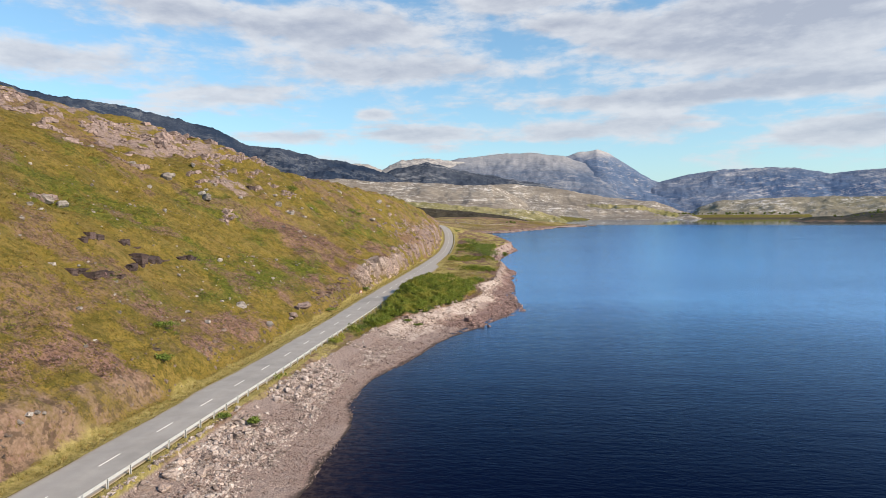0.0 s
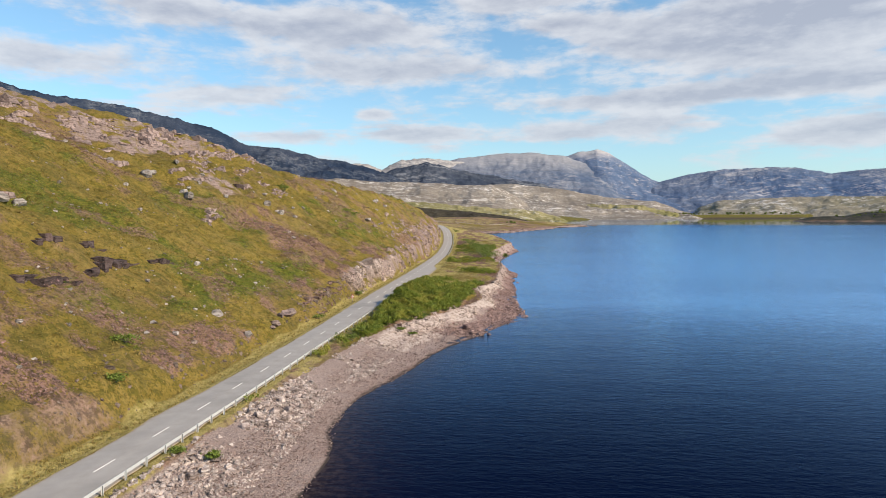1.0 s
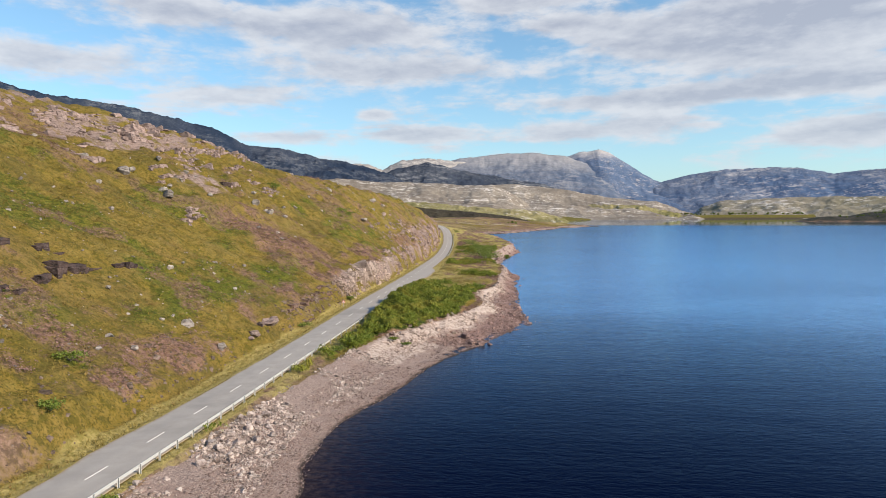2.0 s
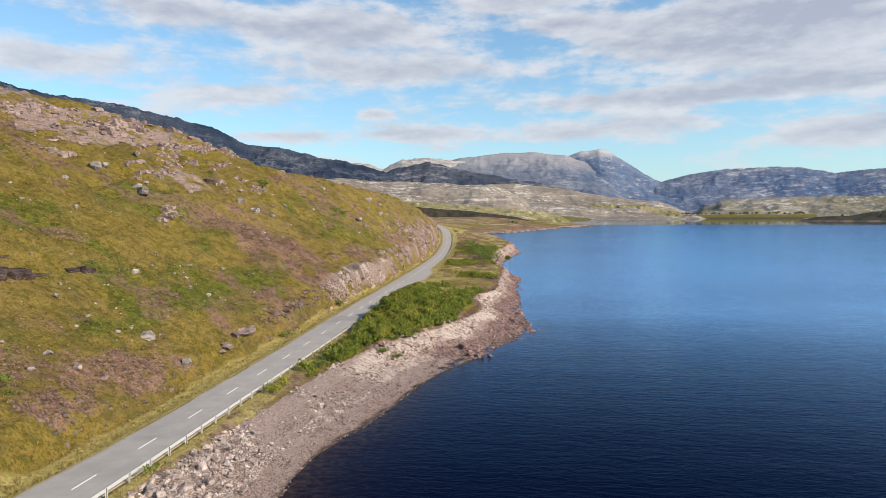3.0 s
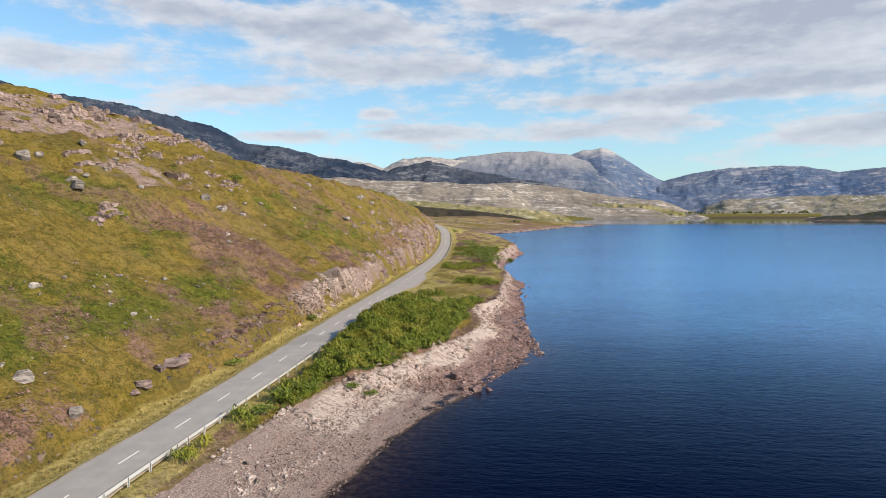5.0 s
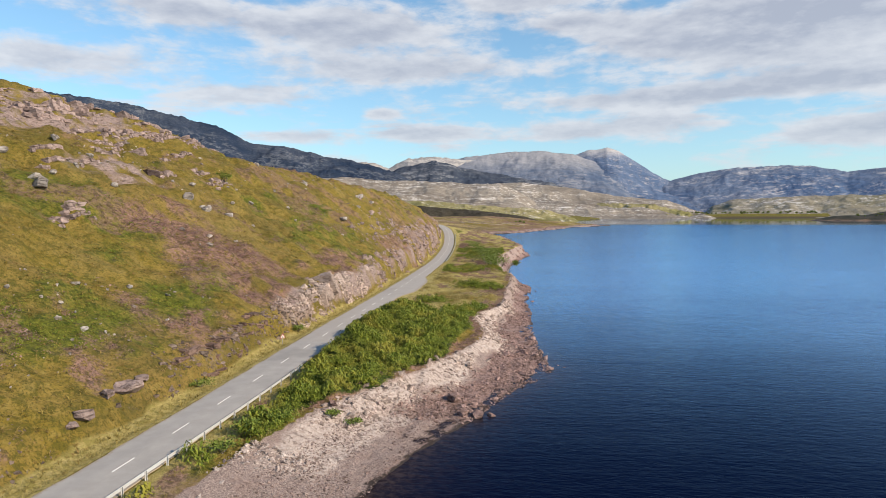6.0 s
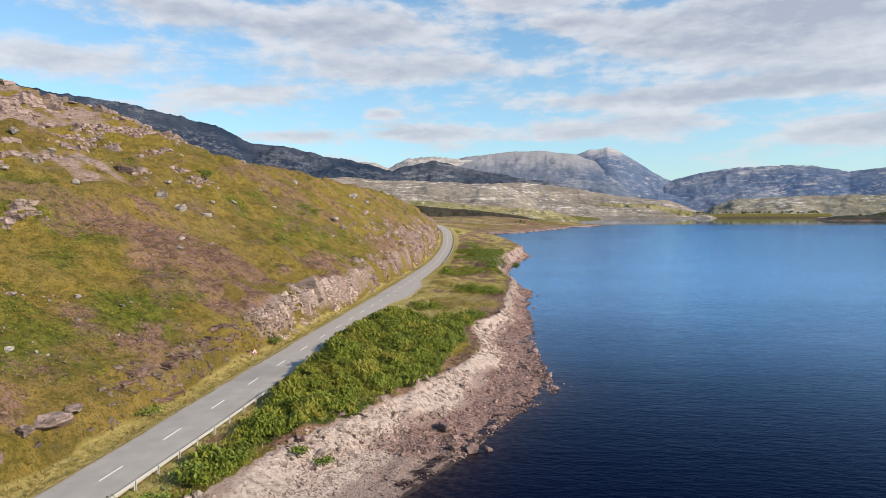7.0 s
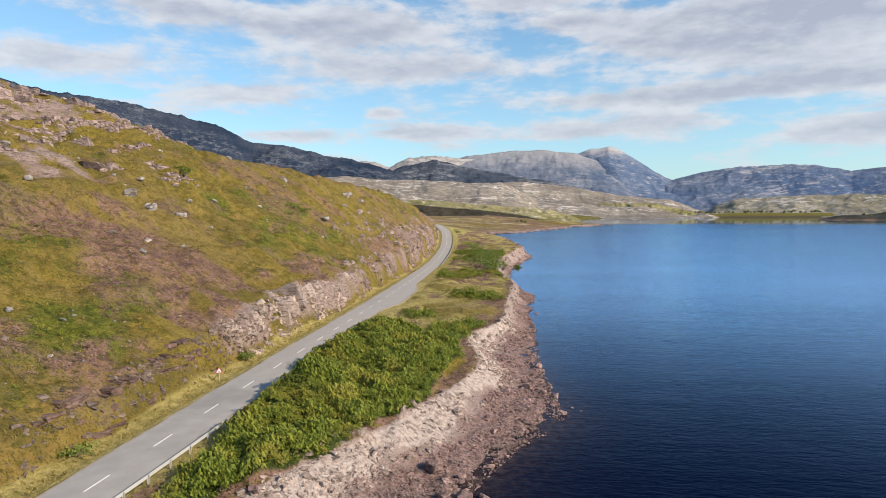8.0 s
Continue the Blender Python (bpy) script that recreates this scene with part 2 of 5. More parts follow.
def paint_look(k):
    wear = k.ramp(k.noise(9.0, 5, 0.7, k.world), 0.55, 0.72)
    return k.mix(k.math("MULTIPLY", wear, 0.6), (0.78, 0.77, 0.74), (0.34, 0.33, 0.32)), 0.7, None, 0, {}


def steel_look(k):
    stain = k.ramp(k.noise(3.0, 5, 0.65, k.world), 0.5, 0.75)
    return k.mix(k.math("MULTIPLY", stain, 0.5), (0.47, 0.465, 0.455), (0.34, 0.325, 0.31)), 0.5, None, 0, {"Metallic": 0.1}


def water_material():
    """Deep peaty loch water: a dark body under rippled, Fresnel-weighted gloss that is tinted blue, calm and tinted
    paler at the far end, the bed showing in the shallows.
    """
    m = bpy.data.materials.new("loch_water")
    m.use_nodes = True
    k = Nodes(m.node_tree)
    p = k.add("ShaderNodeNewGeometry").outputs["Position"]
    slant = k.add("ShaderNodeMapping")
    slant.inputs["Rotation"].default_value, slant.inputs["Scale"].default_value = (0, 0, radians(-16)), (0.34, 1.0, 1.0)
    k.feed(slant.inputs["Vector"], p)
    waves, swell, ripple = k.noise(1.25, 4, 0.6, slant.outputs[0], 0.5), k.noise(0.16, 3, 0.5, slant.outputs[0]), k.noise(3.4, 2, 0.5, slant.outputs[0], 0.4)
    gust = k.ramp(k.noise(0.012, 3, 0.5, k.vmath("MULTIPLY", p, (0.35, 1.0, 1.0))), 0.35, 0.62)
    axes = k.add("ShaderNodeSeparateXYZ")
    k.feed(axes.inputs[0], p)
    still = k.ramp(k.math("ADD", axes.outputs[1], k.math("MULTIPLY", k.noise(0.004, 3, 0.5, k.vmath("MULTIPLY", p, (0.3, 1.0, 1.0))), 500.0)), 1560, 1900)
    bump = k.add("ShaderNodeBump")
    bump.inputs["Distance"].default_value, bump.inputs["Strength"].default_value = 0.125, 0.9
    lively = k.math("MULTIPLY", k.math("ADD", 0.55, k.math("MULTIPLY", gust, 0.45)), k.math("SUBTRACT", 1.0, k.math("MULTIPLY", still, 0.93)))
    k.feed(bump.inputs["Height"], k.math("MULTIPLY", k.math("ADD", k.math("ADD", waves, k.math("MULTIPLY", swell, 1.2)), k.math("MULTIPLY", ripple, 0.22)), lively))
    body, gloss, blend, fresnel = k.add("ShaderNodeBsdfDiffuse"), k.add("ShaderNodeBsdfGlossy"), k.add("ShaderNodeMixShader"), k.add("ShaderNodeFresnel")
    stones = k.mix(k.ramp(k.noise(1.1, 5, 0.7, p), 0.4, 0.65), (0.020, 0.012, 0.010), (0.060, 0.040, 0.032))
    k.feed(body.inputs["Color"], k.mix(k.attr("shallow"), (0.0009, 0.0024, 0.0145), stones))
    # Blue is put into the reflection's colour; the still far band is tinted brighter.
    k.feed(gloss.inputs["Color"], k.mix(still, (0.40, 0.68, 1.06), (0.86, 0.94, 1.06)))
    k.feed(gloss.inputs["Roughness"], k.math("SUBTRACT", 0.11, k.math("MULTIPLY", still, 0.08)))
    fresnel.inputs["IOR"].default_value = 1.19
    gentle = k.add("ShaderNodeBump")
    gentle.inputs["Distance"].default_value, gentle.inputs["Strength"].default_value = 0.07, 0.9
    k.feed(gentle.inputs["Height"], bump.inputs["Height"].links[0].from_socket)
    k.feed(gloss.inputs["Normal"], bump.outputs[0]), k.feed(fresnel.inputs["Normal"], gentle.outputs[0])
    k.feed(blend.inputs[0], k.math("MINIMUM", k.math("MULTIPLY", k.math("POWER", fresnel.outputs[0], 2.05), 7.0), 1.0))
    k.tree.links.new(body.outputs[0], blend.inputs[1]), k.tree.links.new(gloss.outputs[0], blend.inputs[2])
    k.tree.links.new(blend.outputs[0], k.add("ShaderNodeOutputMaterial").inputs[0])
    return m


def far_look(base, other, stone, amount, size=1.0, rocky=0.5, high=None):
    """Distant hill cover: heath in two tones, random darker patches, and bare rock drawn out across the camera's view.
    """
    def look_of(k):
        p = k.vmath("MULTIPLY", k.world, (0.32, 0.7, 1.3))
        big, mid, fine = k.noise(0.004 / size, 6, 0.6, p), k.noise(0.026 / size, 8, 0.70, p), k.noise(0.13 / size, 5, 0.75, p)
        c = k.mix(k.ramp(big, 0.38, 0.62), base, other)
        c = k.mix(k.math("MULTIPLY", k.ramp(fine, 0.42, 0.66), 0.42), c, tuple(v * 0.6 for v in base))
        c = k.mix(k.math("MULTIPLY", k.ramp(k.noise(0.05 / size, 6, 0.7, p), 0.52, 0.64), 0.4), c, tuple(v * 0.6 for v in base))
        bare = k.ramp(k.math("ADD", mid, k.math("MULTIPLY", k.math("SUBTRACT", fine, 0.5), 0.8)), 1.0 - rocky, 1.10 - rocky)
        bare = k.math("MULTIPLY", bare, k.ramp(k.noise(0.0055 / size, 4, 0.55, p), 0.36, 0.58))
        if high:
            level = k.add("ShaderNodeSeparateXYZ")
            k.feed(level.inputs[0], k.world)
            # Paler with height: scree, with sunlit tops above cloud shade put into the colour.
            lit_scree = k.ramp(k.math("ADD", level.outputs[2], k.math("MULTIPLY", k.math("SUBTRACT", mid, 0.5), high[1] - high[0])), high[0], high[1])
            bare = k.math("MAXIMUM", k.math("MULTIPLY", bare, 0.6), lit_scree)
        c = k.mix(k.math("MULTIPLY", bare, amount), c, stone)
        chips = k.math("MULTIPLY", k.ramp(k.noise(0.21 / size, 4, 0.7, p), 0.54, 0.64), 0.45)
        c = k.mix(k.math("MULTIPLY", chips, k.ramp(big, 0.36, 0.56)), c, stone)
        return c, 0.95, k.math("ADD", mid, k.math("MULTIPLY", fine, 0.8)), 8.0 * size, {"Specular IOR Level": 0.05}
    return look_of


GROUND = material("moorland", ground_look)
GNEISS = material("pink_gneiss", rock_look((0.245, 0.176, 0.157), (0.345, 0.258, 0.232), (0.12, 0.082, 0.072), (0.36, 0.32, 0.285)))
DARK_ROCK = material("dark_wet_shaded_rock", rock_look((0.055, 0.036, 0.034), (0.095, 0.062, 0.056), (0.022, 0.016, 0.016)))
PALE_ROCK = material("pale_quarry_rock", rock_look((0.33, 0.245, 0.208), (0.46, 0.365, 0.318), (0.15, 0.105, 0.085)))
SHORE_ROCK = material("shore_rock", rock_look((0.220, 0.140, 0.122), (0.390, 0.262, 0.232), (0.100, 0.060, 0.053), (0.42, 0.33, 0.30)))
SHINGLE = material("shingle_stones", rock_look((0.215, 0.145, 0.126), (0.375, 0.278, 0.248), (0.100, 0.064, 0.056), (0.42, 0.37, 0.34)))
RUBBLE = material("rubble", rock_look((0.31, 0.235, 0.206), (0.58, 0.49, 0.445), (0.19, 0.14, 0.125)))
GREY_STONE = material("lichen_grey_stone", rock_look((0.29, 0.248, 0.222), (0.42, 0.375, 0.345), (0.16, 0.125, 0.11)))
BRACKEN = material("bracken", leaf_look((0.076, 0.112, 0.010), (0.192, 0.212, 0.021), (0.255, 0.222, 0.030)))
GRASS = material("moor_grass", leaf_look((0.105, 0.086, 0.012), (0.320, 0.232, 0.054), (0.270, 0.170, 0.062)))
HEATHER = material("heather", leaf_look((0.140, 0.084, 0.056), (0.310, 0.182, 0.188), (0.215, 0.134, 0.094)))
BUSH = material("shrub_leaves", leaf_look((0.078, 0.120, 0.015), (0.180, 0.215, 0.034), (0.115, 0.155, 0.024)))
ASPHALT = material("asphalt", asphalt_look)
PAINT = material("road_paint", paint_look)
STEEL = material("galvanised_steel", steel_look)
WATER = water_material()
STRAW = material("dry_grass", leaf_look((0.290, 0.238, 0.075), (0.430, 0.345, 0.130), (0.250, 0.222, 0.062)))
BARK = material("bark", rock_look((0.16, 0.13, 0.10), (0.24, 0.20, 0.17), (0.08, 0.06, 0.05)))
STRATA = material("dark_brown_strata", rock_look((0.120, 0.072, 0.056), (0.205, 0.134, 0.106), (0.052, 0.032, 0.026), (0.30, 0.22, 0.18)))
BROWN_ROCK = material("brown_rock", rock_look((0.140, 0.100, 0.078), (0.225, 0.168, 0.138), (0.070, 0.050, 0.041)))

# ---------------------------------------------------------------- lie of the land
def hashed(i, j, seed):
    h = (i * 374761393 + j * 668265263 + seed * 974634777) & 0xFFFFFFFF
    h = ((h ^ (h >> 13)) * 1274126177) & 0xFFFFFFFF
    return ((h ^ (h >> 16)) & 0xFFFFFF) / 0xFFFFFF


def smooth_noise(x, y, seed=0):
    i, j = np.floor(x).astype(np.int64), np.floor(y).astype(np.int64)
    u, v = x - i, y - j
    u, v = u * u * u * (u * (u * 6 - 15) + 10), v * v * v * (v * (v * 6 - 15) + 10)
    a, b = hashed(i, j, seed), hashed(i + 1, j, seed)
    c, d = hashed(i, j + 1, seed), hashed(i + 1, j + 1, seed)
    return (a + (b - a) * u) * (1 - v) + (c + (d - c) * u) * v - 0.5


def fbm(x, y, size, octaves=4, seed=0, gain=0.5):
    total, amount = 0.0, 1.0
    for o in range(octaves):
        f = 2.03 ** o / size
        total = total + amount * smooth_noise(x * f + 17.3 * o, y * f - 9.1 * o, seed + o)
        amount *= gain
    return total


def ridged(x, y, size, octaves=4, seed=0):
    total, amount = 0.0, 1.0
    for o in range(octaves):
        f = 2.1 ** o / size
        total = total + amount * (1 - 4 * np.abs(smooth_noise(x * f + 5.7 * o, y * f + 3.3 * o, seed + o)))
        amount *= 0.5
    return total / 2


def step(a, b, v):
    t = np.clip((v - a) / (b - a), 0, 1)
    return t * t * (3 - 2 * t)


def curve(knots, blur):
    """A smooth function of y through knots (y, value)."""
    ys = np.arange(-120.0, 5200.0, 1.0)
    k = np.array(knots, float)
    v = np.interp(ys, k[:, 0], k[:, 1])
    g = np.exp(-0.5 * (np.arange(-3 * blur, 3 * blur + 1) / blur) ** 2)
    v = np.convolve(np.pad(v, 3 * blur, mode="edge"), g / g.sum(), mode="valid")
    return lambda y: np.interp(y, ys, v)


road_x = curve([(-120, -31.5), (50, -34.1), (77, -35.1), (104, -35.5), (150, -35.9), (200, -37.2), (263, -40), (330, -43.6), (390, -49.0), (430, -52.9), (465, -57.5), (495, -63.3), (520, -71.5), (560, -98), (700, -230)], 12)
road_z = curve([(-120, 3.9), (50, 3.25), (77, 2.8), (104, 2.98), (122, 3.30), (150, 3.98), (170, 4.18), (200, 4.14), (263, 3.95), (330, 4.0), (390, 4.8), (430, 6.9), (465, 10.4), (495, 13.7), (520, 16.6), (560, 18), (700, 18)], 10)


def shifted(f, d):
    return lambda y: f(y) + d


road_z = shifted(road_z, -0.11)
shore_x = curve([(-120, -8), (0, -15), (43, -17), (61, -17.7), (70, -19.8), (79, -21), (86, -20.3), (93, -17.4), (101, -16.3), (118, -13.3), (129, -8), (135, -6.4), (142, -3.6), (148, -0.4), (152.5, 2.2), (158, 0.9), (173, -0.5), (196, -2.3), (213, -2.2), (230, -4), (242, -3.2), (265, -2.6), (278, -6.5), (302, -11.5), (346, -13.4), (393, -9.5), (432, -5.2), (450, -7), (520, -16.7), (590, -28), (661, -35), (760, -50), (819, -53), (884, -19), (941, -8), (1086, 38), (1177, 50), (1300, 118), (1345, 100), (1400, -10), (1500, -60), (1900, 23), (2500, 160), (3063, 325), (3200, 420), (3260, 3000)], 3)
bank_x = curve([(-120, -27.5), (60, -29.6), (84, -29.6), (93, -28.7), (102, -28.4), (112, -27.0), (123, -24.0), (132, -19.8), (139, -16.5), (147, -14.8), (153, -12.5), (165, -9.4), (172, -10.5), (180, -12.9), (190, -14.0), (196, -10.6), (206, -8.7), (240, -9.5), (270, -9), (302, -17), (346, -19), (400, -15), (435, -11), (520, -25), (640, -38), (760, -55), (819, -58), (884, -24), (941, -13), (1086, 32), (1177, 44), (1300, 108), (1345, 92), (1400, -22), (1900, -40), (3063, 250), (3260, 2900)], 3)
bank_z = curve([(-120, 2.9), (60, 2.5), (100, 2.3), (123, 2.9), (206, 3.3), (270, 3.4), (346, 4.0), (435, 6.0), (520, 7.0), (640, 5.0), (819, 3.0), (1200, 2.5)], 6)
steep = curve([(-120, 1.15), (100, 1.2), (120, 2.2), (135, 2.6), (210, 2.6), (260, 2.2), (346, 2.2), (520, 1.6)], 8)
crest = curve([(-120, 100), (100, 97), (160, 93), (200, 87), (225, 77), (245, 61), (262, 44), (285, 43), (300, 43), (350, 38.5), (420, 31), (456, 27), (500, 20), (530, 8), (600, 3), (800, 4), (1500, 4)], 8)
slope = curve([(-120, 0.64), (90, 0.64), (120, 0.56), (150, 0.52), (190, 0.50), (215, 0.50), (240, 0.68), (290, 0.84), (350, 0.85), (430, 0.85), (460, 0.75), (520, 0.5), (600, 0.15)], 10)
cut = curve([(-120, 3.0), (45, 3.4), (62, 3.0), (78, 1.2), (100, 1.2), (112, 2.2), (135, 2.4), (150, 3.2), (175, 4.6), (205, 5.0), (232, 4.4), (262, 4.0), (300, 6.0), (400, 8.0), (470, 8.0), (505, 3.0), (540, 0.5)], 6)


fern_x = curve([(-120, -40), (111, -36), (116, -30), (121, -26), (128, -21.8), (136, -18), (147, -15), (158, -13), (172, -12.5), (181, -17), (187, -25), (192, -36)], 2)


def fern_bed(x, y):
    """Where tall bracken stands between the road and the shore: 0 to 1."""
    return step(-0.8, 0.9, fern_x(y) - x + 2.2 * fbm(x, y, 4.0, 3, 99)) * step(4.1 + 1.5 * (1 - step(135, 143, y)), 5.2 + 1.8 * (1 - step(135, 143, y)), x - road_x(y)) * step(112, 118, y) * (1 - step(182, 188, y))


def terraced(z, tall, wobble, sharp):
    """Heights drawn into ledges: a gentle tread and a steep riser in every step."""
    t = z / tall + wobble
    f = t - np.floor(t)
    return (np.floor(t) + 0.3 * f + 0.7 * step(sharp, 1.0, f) - wobble) * tall


def crags(x, y, z):
    """How far bare bedrock breaks through the upper hill: 0 to 1."""
    up = z - road_z(y)
    high = step(27, 40, up + 14 * fbm(x, y, 38, 3, 66)) * step(122, 168, y) * (1 - step(262, 300, y))
    return high * step(-0.16, 0.12, fbm(x * 0.8 + y * 0.3, y * 0.5, 15, 4, 93) + 0.10 * step(34, 46, up))


def lie(x, y):
    """Height of the ground, and how far it lies inland of the shore (m), left of the road's middle (m)."""
    rx, rz, sx = road_x(y), road_z(y), shore_x(y) + 1.3 * fbm(x * 0 + 3.1, y, 7.0, 4, 40)
    bx = np.minimum(bank_x(y) + 1.2 * fbm(x * 0 + 9.7, y, 6.0, 3, 50), sx - 2.0)
    left, inland = rx - x, sx - x
    # hill above the road
    s = np.maximum(left - 5.2, 0)
    face = cut(y) * step(0.3, 3.2 + 1.5 * fbm(x * 0 + 1.0, y, 9, 3, 60), s) * (1 + 0.5 * fbm(x, y, 5, 3, 61))
    c = np.maximum(crest(y) - 6 + 5 * fbm(x, y, 60, 3, 62), 1.0)
    line = np.maximum(slope(y) * (s - 1.0), 1e-3)
    hill = (line ** -4 + c ** -4) ** -0.25
    rough = step(2, 30, s)
    hill = hill + rough * (2.6 * fbm(x, y, 34, 4, 63) + 1.1 * fbm(x, y, 8, 3, 64)) * np.clip(c / 40, 0.15, 1)
    ledge = step(0.1, 0.45, ridged(x * 0.8 + y * 0.25, y * 0.45, 22, 3, 65)) * step(20, 45, s)
    hill = hill + ledge * 1.6 * step(0.0, 0.3, fbm(x, y, 40, 2, 66)) * np.clip(c / 40, 0.1, 1)
    over = rz + face * 0.85 + hill + 0.45 * fbm(x, y, 3.0, 2, 79) * step(8, 14, left)
    over = over + (0.55 * ridged(x, y, 4.5, 3, 67) + 0.5 * fbm(x, y, 3.0, 3, 68)) * step(6.0, 7.5, left) * (1 - step(12, 20, left)) * step(0.4, 1.2, cut(y))
    bare = crags(x, y, over)
    ledges = terraced(over, 2.5, 0.9 * fbm(x, y, 26, 4, 69) + 0.2 * fbm(x, y, 3.5, 3, 75), 0.55)
    over = over + (ledges - over) * 0.9 * bare + 0.5 * bare * ridged(x, y, 3.2, 2, 76)
    seams = step(7.0, 8.5, left) * (1 - step(13, 17, left)) * (1 - step(70, 80, y)) + step(6.6, 7.6, left) * (1 - step(9, 12, left)) * step(120, 128, y) * (1 - step(152, 160, y))
    strata = terraced(over, 1.15, 0.8 * fbm(x, y, 14, 3, 77), 0.5)
    over = over + (strata - over) * 0.8 * np.clip(seams, 0, 1) * step(-0.12, 0.1, fbm(x, y, 8, 3, 78))
    over = over - 0.25 * step(3.6, 4.4, left) * (1 - step(4.6, 5.6, left))
    # verge, bank and beach below it
    t = np.clip((x - rx - 4.6) / np.maximum(bx - rx - 4.6, 0.5), 0, 1)
    bz = bank_z(y)
    verge = rz - 0.06 + (bz - rz) * t + step(0, 0.2, t) * (0.7 * fbm(x, y, 9, 3, 70) + 0.2 * fbm(x, y, 2.4, 2, 71)) * np.clip((bx - rx - 4.6) / 10, 0, 1)
    verge = verge + step(186, 205, y) * step(5.5, 9, -left) * (1 - step(-4, -1, x - bx)) * (0.9 * fbm(x, y, 6, 3, 102) + 0.5 * np.abs(fbm(x, y, 3, 2, 103)))
    verge = verge + 1.3 * np.exp(-((x + 27.5) / 4.4) ** 2 - ((y - 158) / 24) ** 2) * step(5.4, 7.6, -left)
    verge = verge + fern_bed(x, y) * (0.30 + 0.34 * step(124, 142, y) + 0.85 * (np.abs(fbm(x, y, 3.4, 3, 98)) * 2 - 0.25) + 0.7 * fbm(x, y, 7.0, 2, 101))
    q = np.clip((x - bx) / np.maximum(sx - bx, 1.0), 0, 1)
    rubble = (0.35 * fbm(x, y, 3.0, 3, 72) + 0.22 * ridged(x, y, 2.2, 2, 73)) * step(0, 0.08, q) * step(0, 0.15, 1 - q)
    beach = bz * (1 - q) ** steep(y) + rubble * step(100, 135, y) * (1 - step(700, 900, y)) + 0.25 * rubble + 0.75 * ridged(x * 0.45, y, 2.0, 3, 74) * step(0, 0.05, q) * (1 - step(0.2, 0.35, q)) * step(115, 128, y) * (1 - step(700, 900, y))
    bed = np.maximum(-0.16 * np.maximum(x - sx, 0), -8.0)
    low = np.where(x < bx, verge, np.where(x < sx, beach, bed))
    z = np.where(left > 3.9, over, np.where(left > -4.6, rz - 0.06, low))
    # moor beyond the headland
    moor = np.minimum(0.11 * np.maximum(inland, 0) ** 0.95, 16) + (3.4 * fbm(x, y, 90, 5, 80) + 2.4 * fbm(x, y, 32, 3, 83)) * step(4, 60, inland) + 0.4 + (1.7 + 1.6 * fbm(x, y, 14, 3, 84)) * step(0, 6, inland)
    moor = np.where(inland > 0, moor, np.maximum(0.16 * inland, -8.0))
    f = step(545, 640, y)
    z = z * (1 - f) + moor * f
    # far shore, and the dark point that reaches into the loch
    end = step(3150, 3500, y + 60 * fbm(x, y, 300, 3, 81))
    z = np.maximum(z, -8 + 20 * end)
    point = np.exp(-((x - 1250) / 330.0) ** 2 - ((y - 2120) / 150.0) ** 2)
    z = np.maximum(z, -8 + 46 * point + 16 * fbm(x, y, 90, 5, 82) * step(0.1, 0.3, point))
    return z, inland, left


